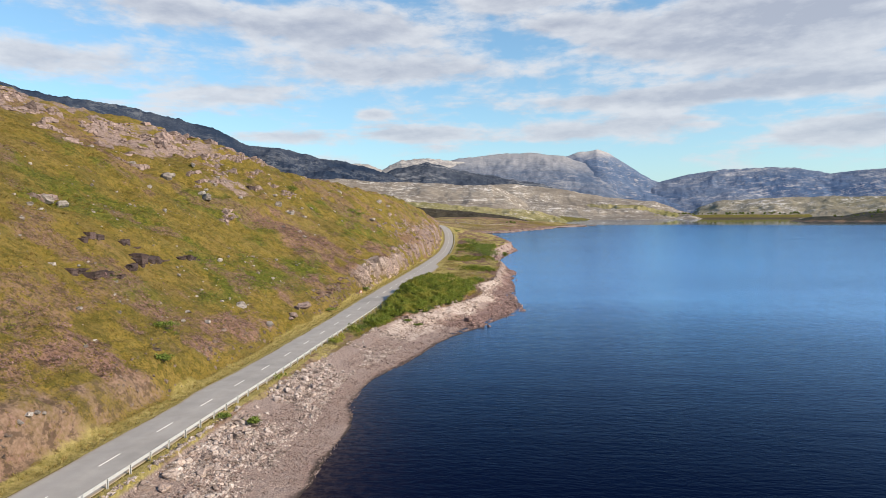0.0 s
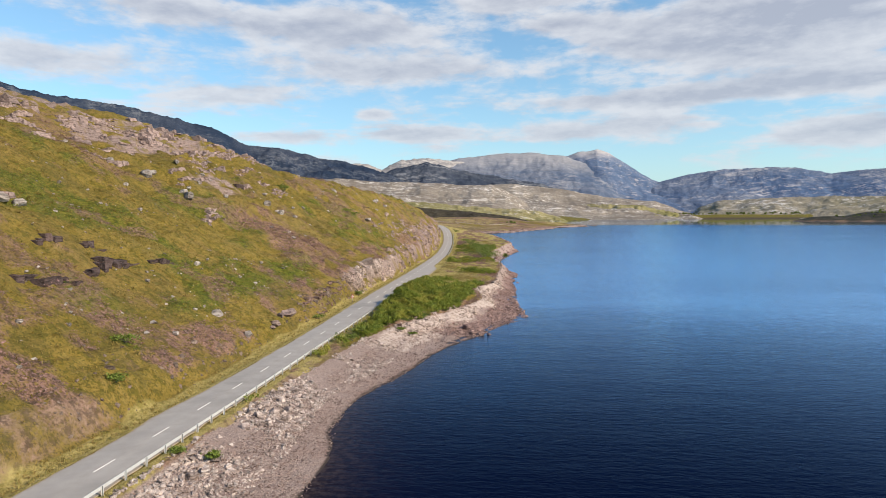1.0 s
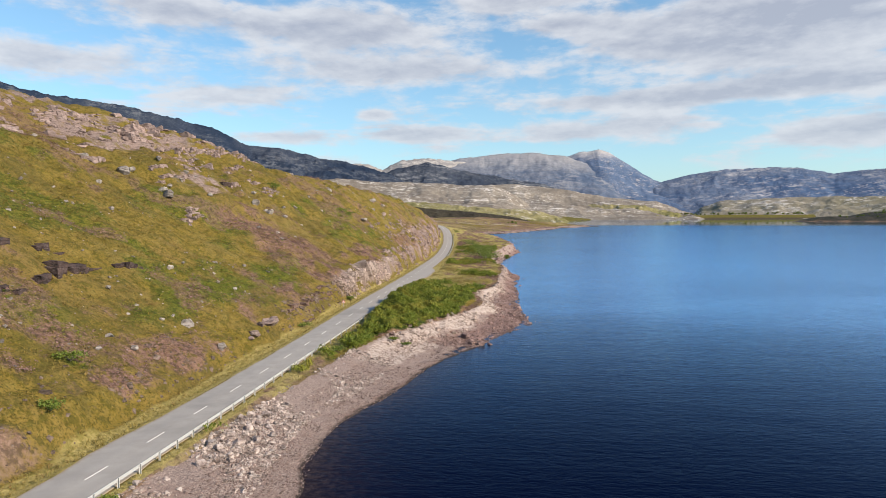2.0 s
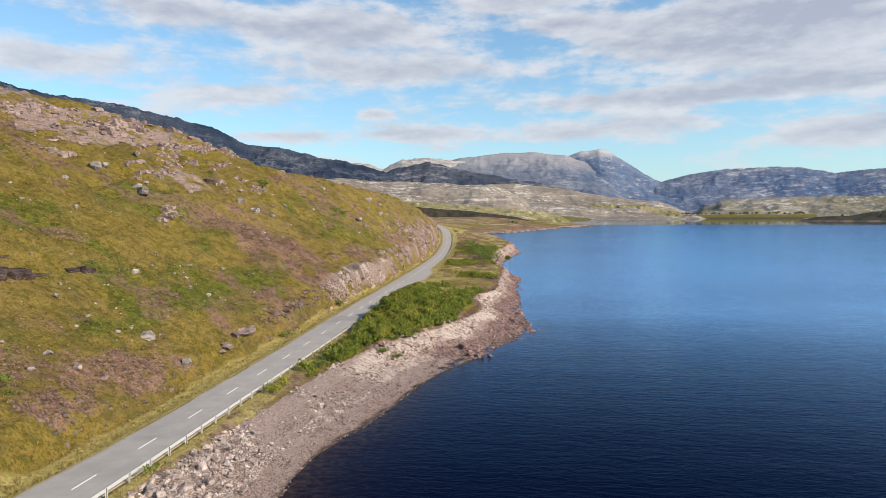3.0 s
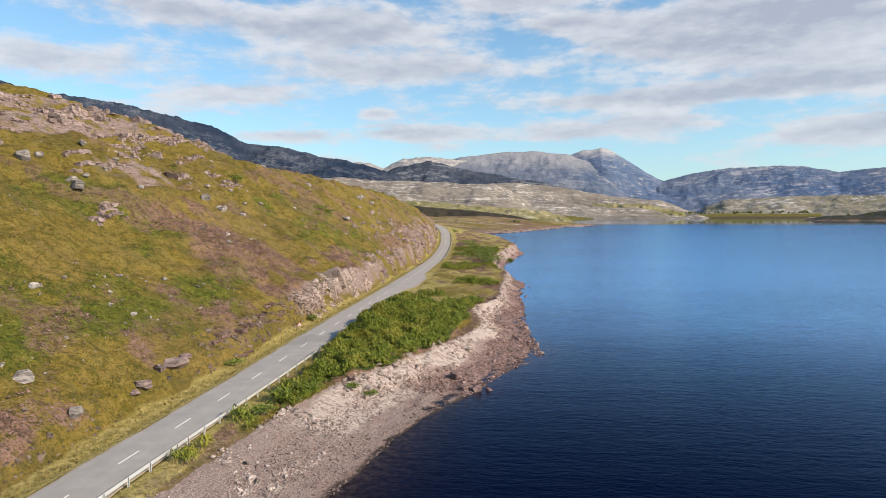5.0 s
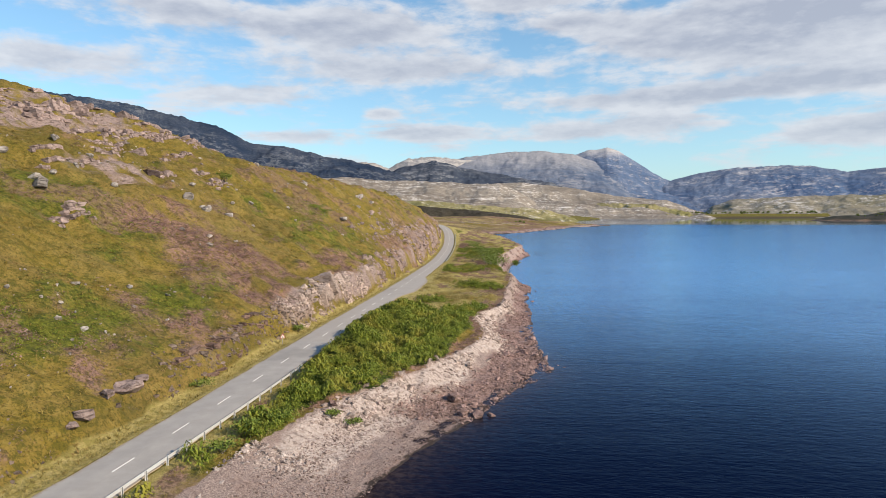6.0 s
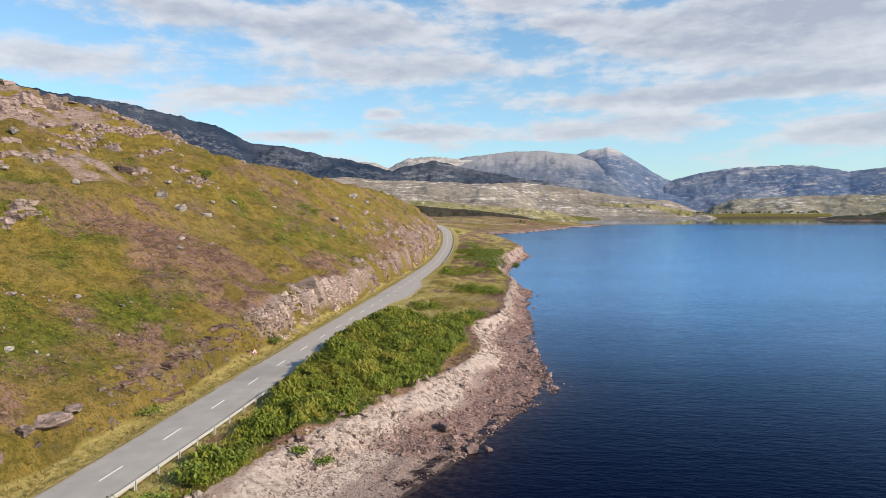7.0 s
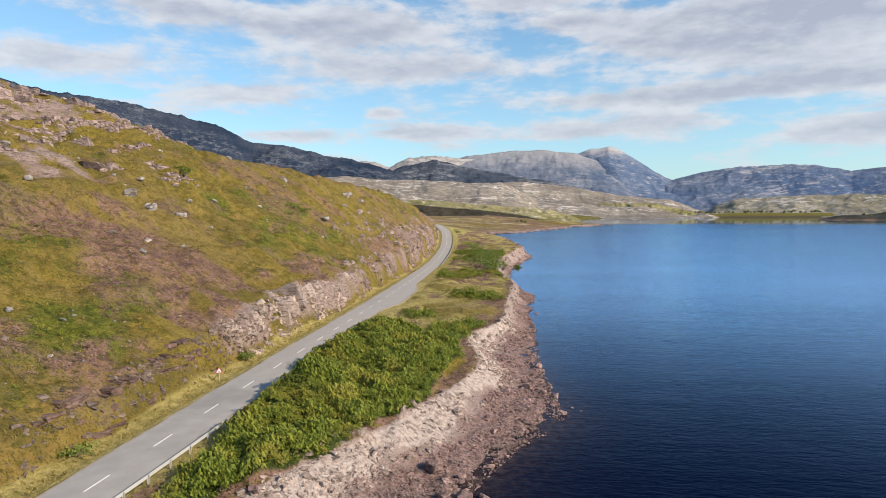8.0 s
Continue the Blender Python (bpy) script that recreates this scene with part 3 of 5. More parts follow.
def covers(x, y, z, inland, left):
    """What grows or lies on the ground: masks from 0 to 1."""
    rx, sx = road_x(y), shore_x(y)
    bx = np.minimum(bank_x(y), sx - 2.0)
    q = (x - bx) / np.maximum(sx - bx, 1.0)
    near = 1 - step(560, 640, y)
    onhill = step(6, 12, left)
    n1, n2, n3 = fbm(x, y, 26, 4, 90), fbm(x, y, 11, 4, 91), fbm(x, y, 45, 3, 92)
    n4 = fbm(x, y, 4.5, 3, 95)
    m = {}
    m["green"] = step(-0.10, 0.34, n1 + 0.5 * n4 + 0.3 * n2 - 0.16 * step(45, 90, left)) * onhill * near * 0.62
    m["heath"] = step(0.04, 0.34, n2 + 0.45 * n3 + 0.6 * n4 + 0.10 * step(40, 60, left)) * onhill * 0.54
    for hx, hy, a, b, w in HEATHS:
        m["heath"] = np.maximum(m["heath"], w * np.exp(-((x - hx) / a) ** 2 - ((y - hy) / b) ** 2) * (0.8 + 1.2 * n2 + 0.9 * n4))
    for gx, gy, a, b, w in FERNS:
        m["green"] = np.maximum(m["green"], w * np.exp(-((x - gx) / a) ** 2 - ((y - gy) / b) ** 2) * (0.9 + 0.9 * n2 + 0.6 * n4))
    m["heath"] = np.maximum(m["heath"], step(6.5, 8, left) * (1 - step(12, 19, left)) * near * (0.58 + 1.7 * n2 + 1.4 * n4))
    m["straw"] = step(3.2, 3.6, np.abs(left)) * (1 - step(5.0, 6.4, np.abs(left) + 1.6 * n2)) * near
    m["heath"] = np.maximum(m["heath"], step(4.6, 8, -left) * step(196, 212, y) * near * (0.32 + 1.7 * n2 + 1.1 * n4))
    m["green"] = np.maximum(m["green"], step(4.6, 8, -left) * step(250, 300, y) * near * (0.28 + 1.4 * n1 + 0.8 * n4))
    m["straw"] = np.maximum(m["straw"], 1.0 * step(4.6, 6, -left) * (1 - 0.15 * step(9, 16, -left)) * step(176, 200, y) * near * (0.86 + n2 + 0.7 * n4))
    m["heath"] = np.maximum(m["heath"], step(-3.2, -1.2, x - bx) * step(116, 124, y) * (1 - step(260, 300, y)) * (0.8 + 1.2 * n2 + 0.8 * n4))
    m["soil"] = step(5.4, 6.2, left) * (1 - step(8.0, 10.5, left + 3 * n2)) * (1 - 0.7 * step(50, 64, y)) * (1 - step(150, 165, y)) * (0.85 + 0.9 * n2 + 0.8 * n4)
    m["soil"] = np.maximum(m["soil"], 0.7 * step(4.0, 4.6, -left) * np.where(x < bx + 1.0, 1, 0) * (1 - step(100, 112, y)) * (0.7 + n2))
    face = step(5.8, 6.8, left) * (1 - step(8.5, 12.0, left + 4 * n2))
    m["rock"] = face * (step(100, 112, y) * (0.42 + 1.0 * n2 + 0.6 * n4) + 0.35 * step(160, 172, y) * (1 - step(228, 240, y))) * near
    m["dry"] = (step(560, 640, y) * (1 - step(1380, 1500, y)) * (0.5 + 1.3 * fbm(x, y, 38, 4, 97)))
    m["rock"] = np.maximum(m["rock"], step(290, 350, y) * step(5.6, 7, left) * (1 - step(10, 20, left)) * near * (0.36 + n2 + 0.8 * n4))
    m["rock"] = np.maximum(m["rock"], crags(x, y, z) * near * (0.52 + 1.3 * n4 + 0.8 * n2))
    m["fern"] = fern_bed(x, y)
    m["reef"] = step(0.32, 0.52, q + 0.3 * n2 + 0.25 * n4) * step(122, 134, y) * (1 - step(700, 900, y)) * 0.9
    m["reef"] = np.maximum(m["reef"], step(0.80, 0.98, q + 0.25 * n4) * step(20, 40, y) * (1 - step(122, 134, y)) * 0.5)
    m["pale"] = step(-0.02, 0.06, q) * (1 - step(0.26, 0.44, q + 0.35 * n2 + 0.2 * n4)) * step(108, 122, y) * (1 - step(205, 224, y)) * near * 0.9
    m["pale"] = np.maximum(m["pale"], step(0.05, 0.15, q) * (1 - step(0.55, 0.75, q + 0.2 * n2)) * step(104, 112, y) * (1 - step(124, 132, y)) * 0.8)
    m["shingle"] = np.where(q > 0.0, 1.0, 0.0) * np.where(x > rx + 4, 1.0, 0.0)
    m["shingle"] = m["shingle"] * np.clip(1.1 - step(1300, 1420, y), 0, 1)
    m["wet"] = np.where(z < 0.02, 1.0, step(-1.2, -0.1, -inland + n4) * np.where(inland > -30, 0.7, 0.0) * near)
    moor = step(560, 640, y)
    scar = step(275, 320, y) * step(5.6, 7, left) * (1 - step(11, 26, left + 6 * n2)) * near
    m["heath"] = np.maximum(m["heath"], scar * (0.62 + 0.9 * n2 + 0.8 * n4))
    m["rock"] = np.maximum(m["rock"], scar * (0.12 + 1.2 * n2 + 1.1 * n4))
    point = np.where((x > 700) & (y > 1700) & (y < 2600), 1.0, 0.0)
    m["shingle"] = m["shingle"] * np.where((x > 200) & (y > 1400), 0.0, 1.0)
    m["heath"] = np.maximum(m["heath"], moor * (0.56 + 1.3 * fbm(x, y, 50, 3, 94)))
    m["straw"] = np.maximum(m["straw"], moor * (0.26 + 1.3 * fbm(x, y, 45, 4, 96)) * (1 - step(1380, 1500, y)))
    m["green"] = np.maximum(m["green"], moor * step(1380, 1500, y) * 0.5)
    m["heath"] = np.where(y > 1380, 0.2 + 0.5 * point, m["heath"])
    m["peat"] = np.where((y > 1380) & (point < 0.5), 0.12, 0.0)
    m["rock"] = np.maximum(m["rock"], moor * (1 - step(6, 15, inland + 9 * n2)) * (1 - step(1360, 1400, y)) * 0.85)
    m["peat"] = np.maximum(m["peat"], point * step(0.5, 3.0, z) * 0.95)
    return {key: np.clip(v, 0, 1) for key, v in m.items()}


# heather and bracken on the hill and the bank: x, y, half sizes, strength
HEATHS = [(-72, 172, 7, 14, 1.2), (-64, 164, 5, 9, 1.1), (-60, 172, 6, 10, 1.1), (-55, 178, 4, 10, 1.0), (-53, 162, 3, 6, 0.8), (-51, 187, 3, 9, 0.9), (-49, 225, 4, 20, 0.9), (-52, 215, 4, 12, 0.9), (-53, 278, 5, 25, 0.9), (-49, 303, 5, 15, 0.9), (-45, 72, 2.5, 8, 1.0), (-46, 83, 2.5, 8, 1.0),
          (-46, 95, 3, 6, 0.9), (-45, 107, 2.5, 7, 1.0), (-48, 55, 3, 6, 1.0), (-47, 47, 3, 7, 1.1), (-52, 76, 2.5, 4, 0.8), (-43, 124, 2.5, 8, 1.0), (-46, 120, 3, 6, 1.0), (-50, 129, 3, 5, 0.9), (-53, 133, 3, 4, 0.9), (-57, 136, 2.5, 4, 0.9), (-48, 149, 2.5, 7, 0.9), (-48, 101, 3, 4, 0.9), (-45, 133, 2.5, 8, 0.9),
          (-14, 150, 2.2, 9, 0.9), (-12, 217, 5, 8, 1.1), (-12, 203, 4, 9, 1.0), (-18, 215, 7, 6, 0.8), (-30.3, 103, 1.0, 2.5, 1.3), (-31, 88, 0.9, 4, 1.1), (-31, 121, 1.0, 3, 1.1), (-27, 194, 5, 4, 1.0), (-12, 176, 3, 6, 1.0), (-22, 240, 8, 8, 0.8)]
FERNS = [(-61, 106, 6, 10, 0.9), (-52, 98, 4, 9, 1.0), (-53, 118, 5, 12, 1.1), (-48, 74, 1.8, 2.2, 1.4), (-72, 254, 4, 6, 1.3), (-85, 152, 4, 4, 0.9), (-55, 77, 7, 10, 0.6), (-67, 157, 4, 7, 0.6), (-55, 103, 4, 6, 0.9), (-53, 144, 4, 8, 1.0), (-59, 252, 4, 10, 0.9), (-61, 119, 5, 8, 0.8), (-68, 117, 5, 7, 0.7),
         (-55, 142, 5, 8, 1.1), (-50, 142, 3.5, 6, 1.0), (-67, 147, 4, 6, 0.9), (-59, 158, 3, 4, 1.1), (-53, 155, 3, 6, 0.9), (-54, 129, 4, 6, 1.0), (-79, 223, 4, 8, 0.8), (-15, 190, 5, 8, 1.3), (-18, 236, 7, 8, 1.1), (-14, 320, 6, 22, 1.1), (-20, 365, 6, 15, 0.9), (-30.2, 96, 1.6, 5, 1.4), (-29.4, 108, 2, 5, 1.3), (-28, 115, 3, 4, 1.4), (-24, 205, 5, 5, 0.8), (-30, 71, 1.2, 3, 1.0)]


def sheet(grids):
    """Vertices and faces of several rectangular grids of points."""
    verts, faces, base = [], [], 0
    for xs, ys in grids:
        h, w = xs.shape
        verts.append(np.stack([xs.ravel(), ys.ravel()], 1))
        k = (np.arange(h - 1)[:, None] * w + np.arange(w - 1)[None, :]).ravel() + base
        faces.append(np.stack([k, k + 1, k + w + 1, k + w], 1))
        base += h * w
    return np.concatenate(verts), np.concatenate(faces)


def quick_mesh(name, verts, faces, smooth=True):
    """A mesh from arrays of vertices and of faces with equal numbers of corners."""
    me = bpy.data.meshes.new(name)
    verts, faces = np.asarray(verts, np.float32), np.asarray(faces, np.int32)
    count, corners = faces.shape
    me.vertices.add(len(verts)), me.loops.add(count * corners), me.polygons.add(count)
    me.vertices.foreach_set("co", verts.ravel())
    me.loops.foreach_set("vertex_index", faces.ravel())
    me.polygons.foreach_set("loop_start", np.arange(0, count * corners, corners, dtype=np.int32))
    me.polygons.foreach_set("use_smooth", np.full(count, smooth))
    me.update(calc_edges=True)
    return me


def give(me, name, values):
    layer = me.attributes.new(name, "FLOAT", "POINT")
    layer.data.foreach_set("value", np.asarray(values, np.float32))


def graded(stops):
    """Coordinates from start to end whose spacing changes from stop to stop: (place, spacing)."""
    out, at = [], stops[0][0]
    places, gaps = [s[0] for s in stops], [s[1] for s in stops]
    while at < stops[-1][0]:
        out.append(at)
        at += float(np.interp(at, places, gaps))
    return np.array(out + [stops[-1][0]])


ys = graded([(-108, 3.0), (5, 1.6), (24, 0.72), (40, 0.72), (200, 0.78), (300, 1.0), (450, 1.6), (660, 4.0)])
off = graded([(-190, 5.0), (-110, 1.1), (-60, 0.75), (-12, 0.45), (38, 0.45), (60, 4.0)])
gy, go = np.meshgrid(ys, off, indexing="ij")
near_x, near_y = road_x(np.minimum(gy, 480)) + go, gy
ring_y = np.concatenate([graded([(-110, 15), (0, 10), (660, 10)]), graded([(670, 8), (1400, 14), (2400, 35), (4950, 70)])])
ring_x = np.concatenate([np.linspace(-4200, -520, 40), graded([(-500, 10), (260, 8), (300, 16)]), graded([(330, 30), (1600, 30), (4200, 150)])])
fy, fx = np.meshgrid(ring_y, ring_x, indexing="ij")
xy, faces = sheet([(near_x, near_y), (fx, fy)])
z, inland, left = lie(xy[:, 0], xy[:, 1])
count = near_x.size
inside = np.zeros(len(xy), bool)
inside[count:] = (xy[count:, 1] > -104) & (xy[count:, 1] < 655) & (xy[count:, 0] > road_x(np.minimum(xy[count:, 1], 480)) - 188) & (xy[count:, 0] < road_x(np.minimum(xy[count:, 1], 480)) + 58)
z = np.where(inside, z - 6.0, z)
ground_mesh = quick_mesh("ground", np.column_stack([xy, z]), faces)
for key, value in covers(xy[:, 0], xy[:, 1], z, inland, left).items():
    give(ground_mesh, key, value)
ground_mesh.materials.append(GROUND)
ground = tagged(new("ground", ground_mesh), "grassy moorland hillside with heather, shingle shore and far flats", "ground", kind="structure")

water_y = np.concatenate([[-110.0, -40], np.arange(0, 340, 2.0), [350, 400, 500, 700, 1000, 1500, 2200, 3200, 4950]])
off_shore = np.array([-400, -60, -12, -3, 0, 0.7, 1.5, 2.5, 4, 6, 9, 14, 30, 80, 300, 1000, 2500, 4200.0])
wy, wo = np.meshgrid(water_y, off_shore, indexing="ij")
xy, faces = sheet([(shore_x(np.minimum(wy, 700)) + wo, wy)])
water_mesh = quick_mesh("water", np.column_stack([xy, xy[:, 0] * 0]), faces)
give(water_mesh, "shallow", 0.9 * np.exp(-np.maximum(wo, 0) / 3.2).ravel())
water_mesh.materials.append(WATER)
tagged(new("water", water_mesh), "dark blue rippled loch water, blue tint put into its sky reflection", "water", kind="structure")


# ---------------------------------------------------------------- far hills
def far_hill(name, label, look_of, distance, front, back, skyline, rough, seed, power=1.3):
    """A hill whose skyline runs through (bearing in degrees, height in degrees), shaped to fit the camera's first view.
    """
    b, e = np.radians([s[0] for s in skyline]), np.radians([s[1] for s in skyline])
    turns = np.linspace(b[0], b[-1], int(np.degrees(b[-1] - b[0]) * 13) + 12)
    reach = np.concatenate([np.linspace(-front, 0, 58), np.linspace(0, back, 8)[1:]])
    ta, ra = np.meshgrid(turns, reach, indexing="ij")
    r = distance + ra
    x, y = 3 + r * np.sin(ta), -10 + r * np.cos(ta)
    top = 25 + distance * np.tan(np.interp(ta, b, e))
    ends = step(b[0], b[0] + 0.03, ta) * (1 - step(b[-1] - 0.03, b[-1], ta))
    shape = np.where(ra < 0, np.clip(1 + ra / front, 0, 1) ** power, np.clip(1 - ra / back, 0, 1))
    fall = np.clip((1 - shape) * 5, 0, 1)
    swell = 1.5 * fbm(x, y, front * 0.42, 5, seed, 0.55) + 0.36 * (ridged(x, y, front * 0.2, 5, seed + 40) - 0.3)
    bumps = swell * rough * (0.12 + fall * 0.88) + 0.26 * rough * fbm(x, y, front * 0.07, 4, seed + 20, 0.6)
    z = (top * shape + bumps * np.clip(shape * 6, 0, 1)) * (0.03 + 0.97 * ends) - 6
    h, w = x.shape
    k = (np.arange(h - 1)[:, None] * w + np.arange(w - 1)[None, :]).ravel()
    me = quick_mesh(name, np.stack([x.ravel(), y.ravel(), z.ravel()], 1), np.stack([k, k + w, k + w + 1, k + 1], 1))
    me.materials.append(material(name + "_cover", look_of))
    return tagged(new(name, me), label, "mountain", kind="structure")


# hill_1 and hill_2: cloud shade is put into their dark cover colours.
far_hill("hill_1", "rocky ridge of heather and bare gneiss, cloud shade in its dark colour", far_look((0.022, 0.036, 0.068), (0.040, 0.053, 0.084), (0.15, 0.16, 0.185), 0.7, 0.8, 0.5),
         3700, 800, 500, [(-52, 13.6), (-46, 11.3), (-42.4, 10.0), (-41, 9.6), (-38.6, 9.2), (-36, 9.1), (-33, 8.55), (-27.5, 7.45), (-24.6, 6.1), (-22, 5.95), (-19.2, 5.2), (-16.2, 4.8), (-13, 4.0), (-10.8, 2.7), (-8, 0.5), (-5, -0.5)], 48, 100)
far_hill("hill_2", "heather hill below paler mountains, cloud shade in its dark colour", far_look((0.042, 0.055, 0.085), (0.068, 0.080, 0.108), (0.24, 0.245, 0.265), 0.75, 0.8, 0.5),
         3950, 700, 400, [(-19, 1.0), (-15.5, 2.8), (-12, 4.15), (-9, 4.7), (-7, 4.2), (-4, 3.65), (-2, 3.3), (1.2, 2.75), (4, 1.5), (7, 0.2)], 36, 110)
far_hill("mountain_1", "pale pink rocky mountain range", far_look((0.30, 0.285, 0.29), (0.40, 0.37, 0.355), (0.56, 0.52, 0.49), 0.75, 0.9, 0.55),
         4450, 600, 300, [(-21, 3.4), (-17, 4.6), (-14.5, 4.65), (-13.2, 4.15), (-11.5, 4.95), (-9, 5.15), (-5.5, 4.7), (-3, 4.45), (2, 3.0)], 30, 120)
# Blue haze of distance is put into the cover colours of mountain_2 to mountain_4.
far_hill("mountain_2", "broad grey mountain of screes, haze, sunlit top and shaded foot in its colour", far_look((0.098, 0.135, 0.215), (0.165, 0.190, 0.250), (0.47, 0.445, 0.435), 0.62, 1.2, 0.5, (230, 480)),
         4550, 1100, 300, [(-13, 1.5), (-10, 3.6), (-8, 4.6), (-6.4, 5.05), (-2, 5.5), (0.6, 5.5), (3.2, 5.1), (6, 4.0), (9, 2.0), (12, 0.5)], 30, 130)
far_hill("mountain_3", "tall peak with pale summit screes, haze blue in its colour", far_look((0.092, 0.140, 0.245), (0.128, 0.175, 0.275), (0.58, 0.54, 0.52), 0.8, 1.3, 0.46, (380, 490)),
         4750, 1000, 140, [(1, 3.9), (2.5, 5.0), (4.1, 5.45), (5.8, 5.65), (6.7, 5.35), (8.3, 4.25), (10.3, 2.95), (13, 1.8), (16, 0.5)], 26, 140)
far_hill("mountain_4", "rocky mountain range above the loch's head, haze blue in its colour", far_look((0.086, 0.138, 0.25), (0.150, 0.188, 0.272), (0.50, 0.475, 0.475), 0.7, 1.0, 0.49),
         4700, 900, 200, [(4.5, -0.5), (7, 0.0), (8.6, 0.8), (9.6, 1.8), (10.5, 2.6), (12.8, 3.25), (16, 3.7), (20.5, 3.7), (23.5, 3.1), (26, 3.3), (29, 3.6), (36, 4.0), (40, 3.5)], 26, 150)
MOOR = ((0.200, 0.172, 0.146), (0.262, 0.226, 0.186), (0.68, 0.64, 0.61), 0.92)
# hill_3's left end stands for the ridge's sunlit foot, lit by paler colour.
far_hill("hill_3", "grey moor hill of bare gneiss knolls", far_look(*MOOR, 0.5, 0.465),
         3300, 900, 400, [(-26, 2.6), (-21, 3.0), (-17.2, 3.35), (-12, 3.0), (-8.5, 2.95), (-6.5, 2.7), (-3.4, 2.75), (-2.2, 2.3), (-1.2, 1.7), (-0.2, 1.1), (0.8, 0.55), (1.8, 0.1), (3, -0.3), (4.5, -0.6)], 26, 160, 1.5)
far_hill("hill_7", "grey rocky hill falling to the loch's head", far_look(*MOOR, 0.5, 0.465),
         3650, 820, 400, [(-7, 2.4), (-4, 2.7), (-1.5, 2.85), (0.5, 2.6), (3.2, 2.25), (7, 1.5), (10.5, 1.2), (13, 0.3), (15, -0.3)], 24, 165, 1.4)
KNOLLS = ((0.205, 0.192, 0.078), (0.29, 0.252, 0.125), (0.58, 0.53, 0.47), 0.8)
far_hill("hill_4", "low green moorland hills with pale rock", far_look(*KNOLLS, 0.5, 0.44),
         2150, 340, 400, [(-16, 1.1), (-9.3, 1.3), (-6, 0.95), (-3, 0.8), (-1, 0.6), (1, 0.35), (2.6, -0.2), (4, -0.6)], 16, 170)
far_hill("hill_8", "low grassy knolls along the far shore", far_look(*KNOLLS, 0.55, 0.44),
         3400, 330, 300, [(-2, 0.7), (1, 0.75), (3, 0.7), (5, 1.0), (7.5, 0.85), (9.5, 0.8), (12, 0.2), (13.8, -0.3)], 24, 175)
far_hill("hill_5", "green and grey moor above the far shore", far_look((0.215, 0.196, 0.135), (0.275, 0.24, 0.19), (0.60, 0.57, 0.55), 0.85, 0.62, 0.47),
         3950, 600, 300, [(12.5, -0.3), (14, 0.6), (15.5, 1.15), (20, 1.35), (26, 1.35), (30, 1.35), (36, 1.5), (40, 1.2)], 20, 180, 1.5)
# hill_6: the bank's shade is part of its near-black cover colour.
far_hill("hill_6", "dark peat bank behind the flats, shade put into its colour", far_look((0.042, 0.036, 0.028), (0.060, 0.052, 0.036), (0.16, 0.15, 0.14), 0.5, 0.4, 0.4),
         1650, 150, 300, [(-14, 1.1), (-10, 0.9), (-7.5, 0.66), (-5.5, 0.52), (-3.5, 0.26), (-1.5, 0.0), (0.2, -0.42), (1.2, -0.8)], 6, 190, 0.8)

# ---------------------------------------------------------------- road
def ribbon(y0, y1, gap, edges, lift=0.0):
    """Cross sections of the road from y0 to y1: points at the given offsets from its middle line."""
    at = np.arange(y0, y1 + gap / 2, gap)
    x, z = road_x(at), road_z(at)
    dx = np.gradient(x, at)
    size = np.hypot(dx, 1)
    side = np.stack([1 / size, -dx / size], 1)
    rows = []
    for offset, drop in edges:
        o = offset(at) if callable(offset) else np.full_like(at, offset)
        rows.append(np.column_stack([x + side[:, 0] * o, at + side[:, 1] * o, z + lift + drop]))
    return np.stack(rows, 1), at


lay_by = lambda y: 3.15 + 0.22 * fbm(y, y * 0, 2.5, 3, 200) + 2.6 * step(205, 222, y) * (1 - step(240, 262, y))
left_edge = lambda y: -3.15 + 0.26 * fbm(y, y * 0 + 5, 3.0, 3, 201) - 0.5 * np.exp(-((y - 66) / 6.0) ** 2)
rows, at = ribbon(-60, 540, 1.0, [(lambda y: left_edge(y) - 0.05, -0.3), (left_edge, 0.0), (-1.6, 0.035), (0, 0.06), (1.6, 0.035), (lay_by, 0.0), (lambda y: lay_by(y) + 0.05, -0.3)], 0.03)
h, w = rows.shape[:2]
k = (np.arange(h - 1)[:, None] * w + np.arange(w - 1)[None, :]).ravel()
road_mesh = quick_mesh("road", rows.reshape(-1, 3), np.stack([k, k + 1, k + w + 1, k + w], 1), False)
give(road_mesh, "across", np.tile([-3.2, -3.15, -1.6, 0, 1.6, 3.15, 3.2], h))
road_mesh.materials.append(ASPHALT)
road = tagged(new("road", road_mesh), "worn grey two-lane asphalt road along the shore", "road", kind="structure")


def part(name, bm_or_mesh, mat, parent, label=""):
    me = bm_or_mesh
    if isinstance(me, bmesh.types.BMesh):
        me = bpy.data.meshes.new(name)
        bm_or_mesh.to_mesh(me)
        bm_or_mesh.free()
    if mat and not me.materials:
        me.materials.append(mat)
    ob = new(name, me)
    ob.parent = parent
    return tagged(ob, label)


def road_pose(y, offset=0.0, lift=0.0):
    dx, dz = float(road_x(y + 1) - road_x(y - 1)) / 2, float(road_z(y + 1) - road_z(y - 1)) / 2
    along = Vector((dx, 1, dz)).normalized()
    side = along.cross(Vector((0, 0, 1))).normalized()
    m = Matrix((side, along, side.cross(along))).transposed().to_4x4()
    m.translation = Vector((float(road_x(y)), y, float(road_z(y)) + lift)) + side * offset
    return m


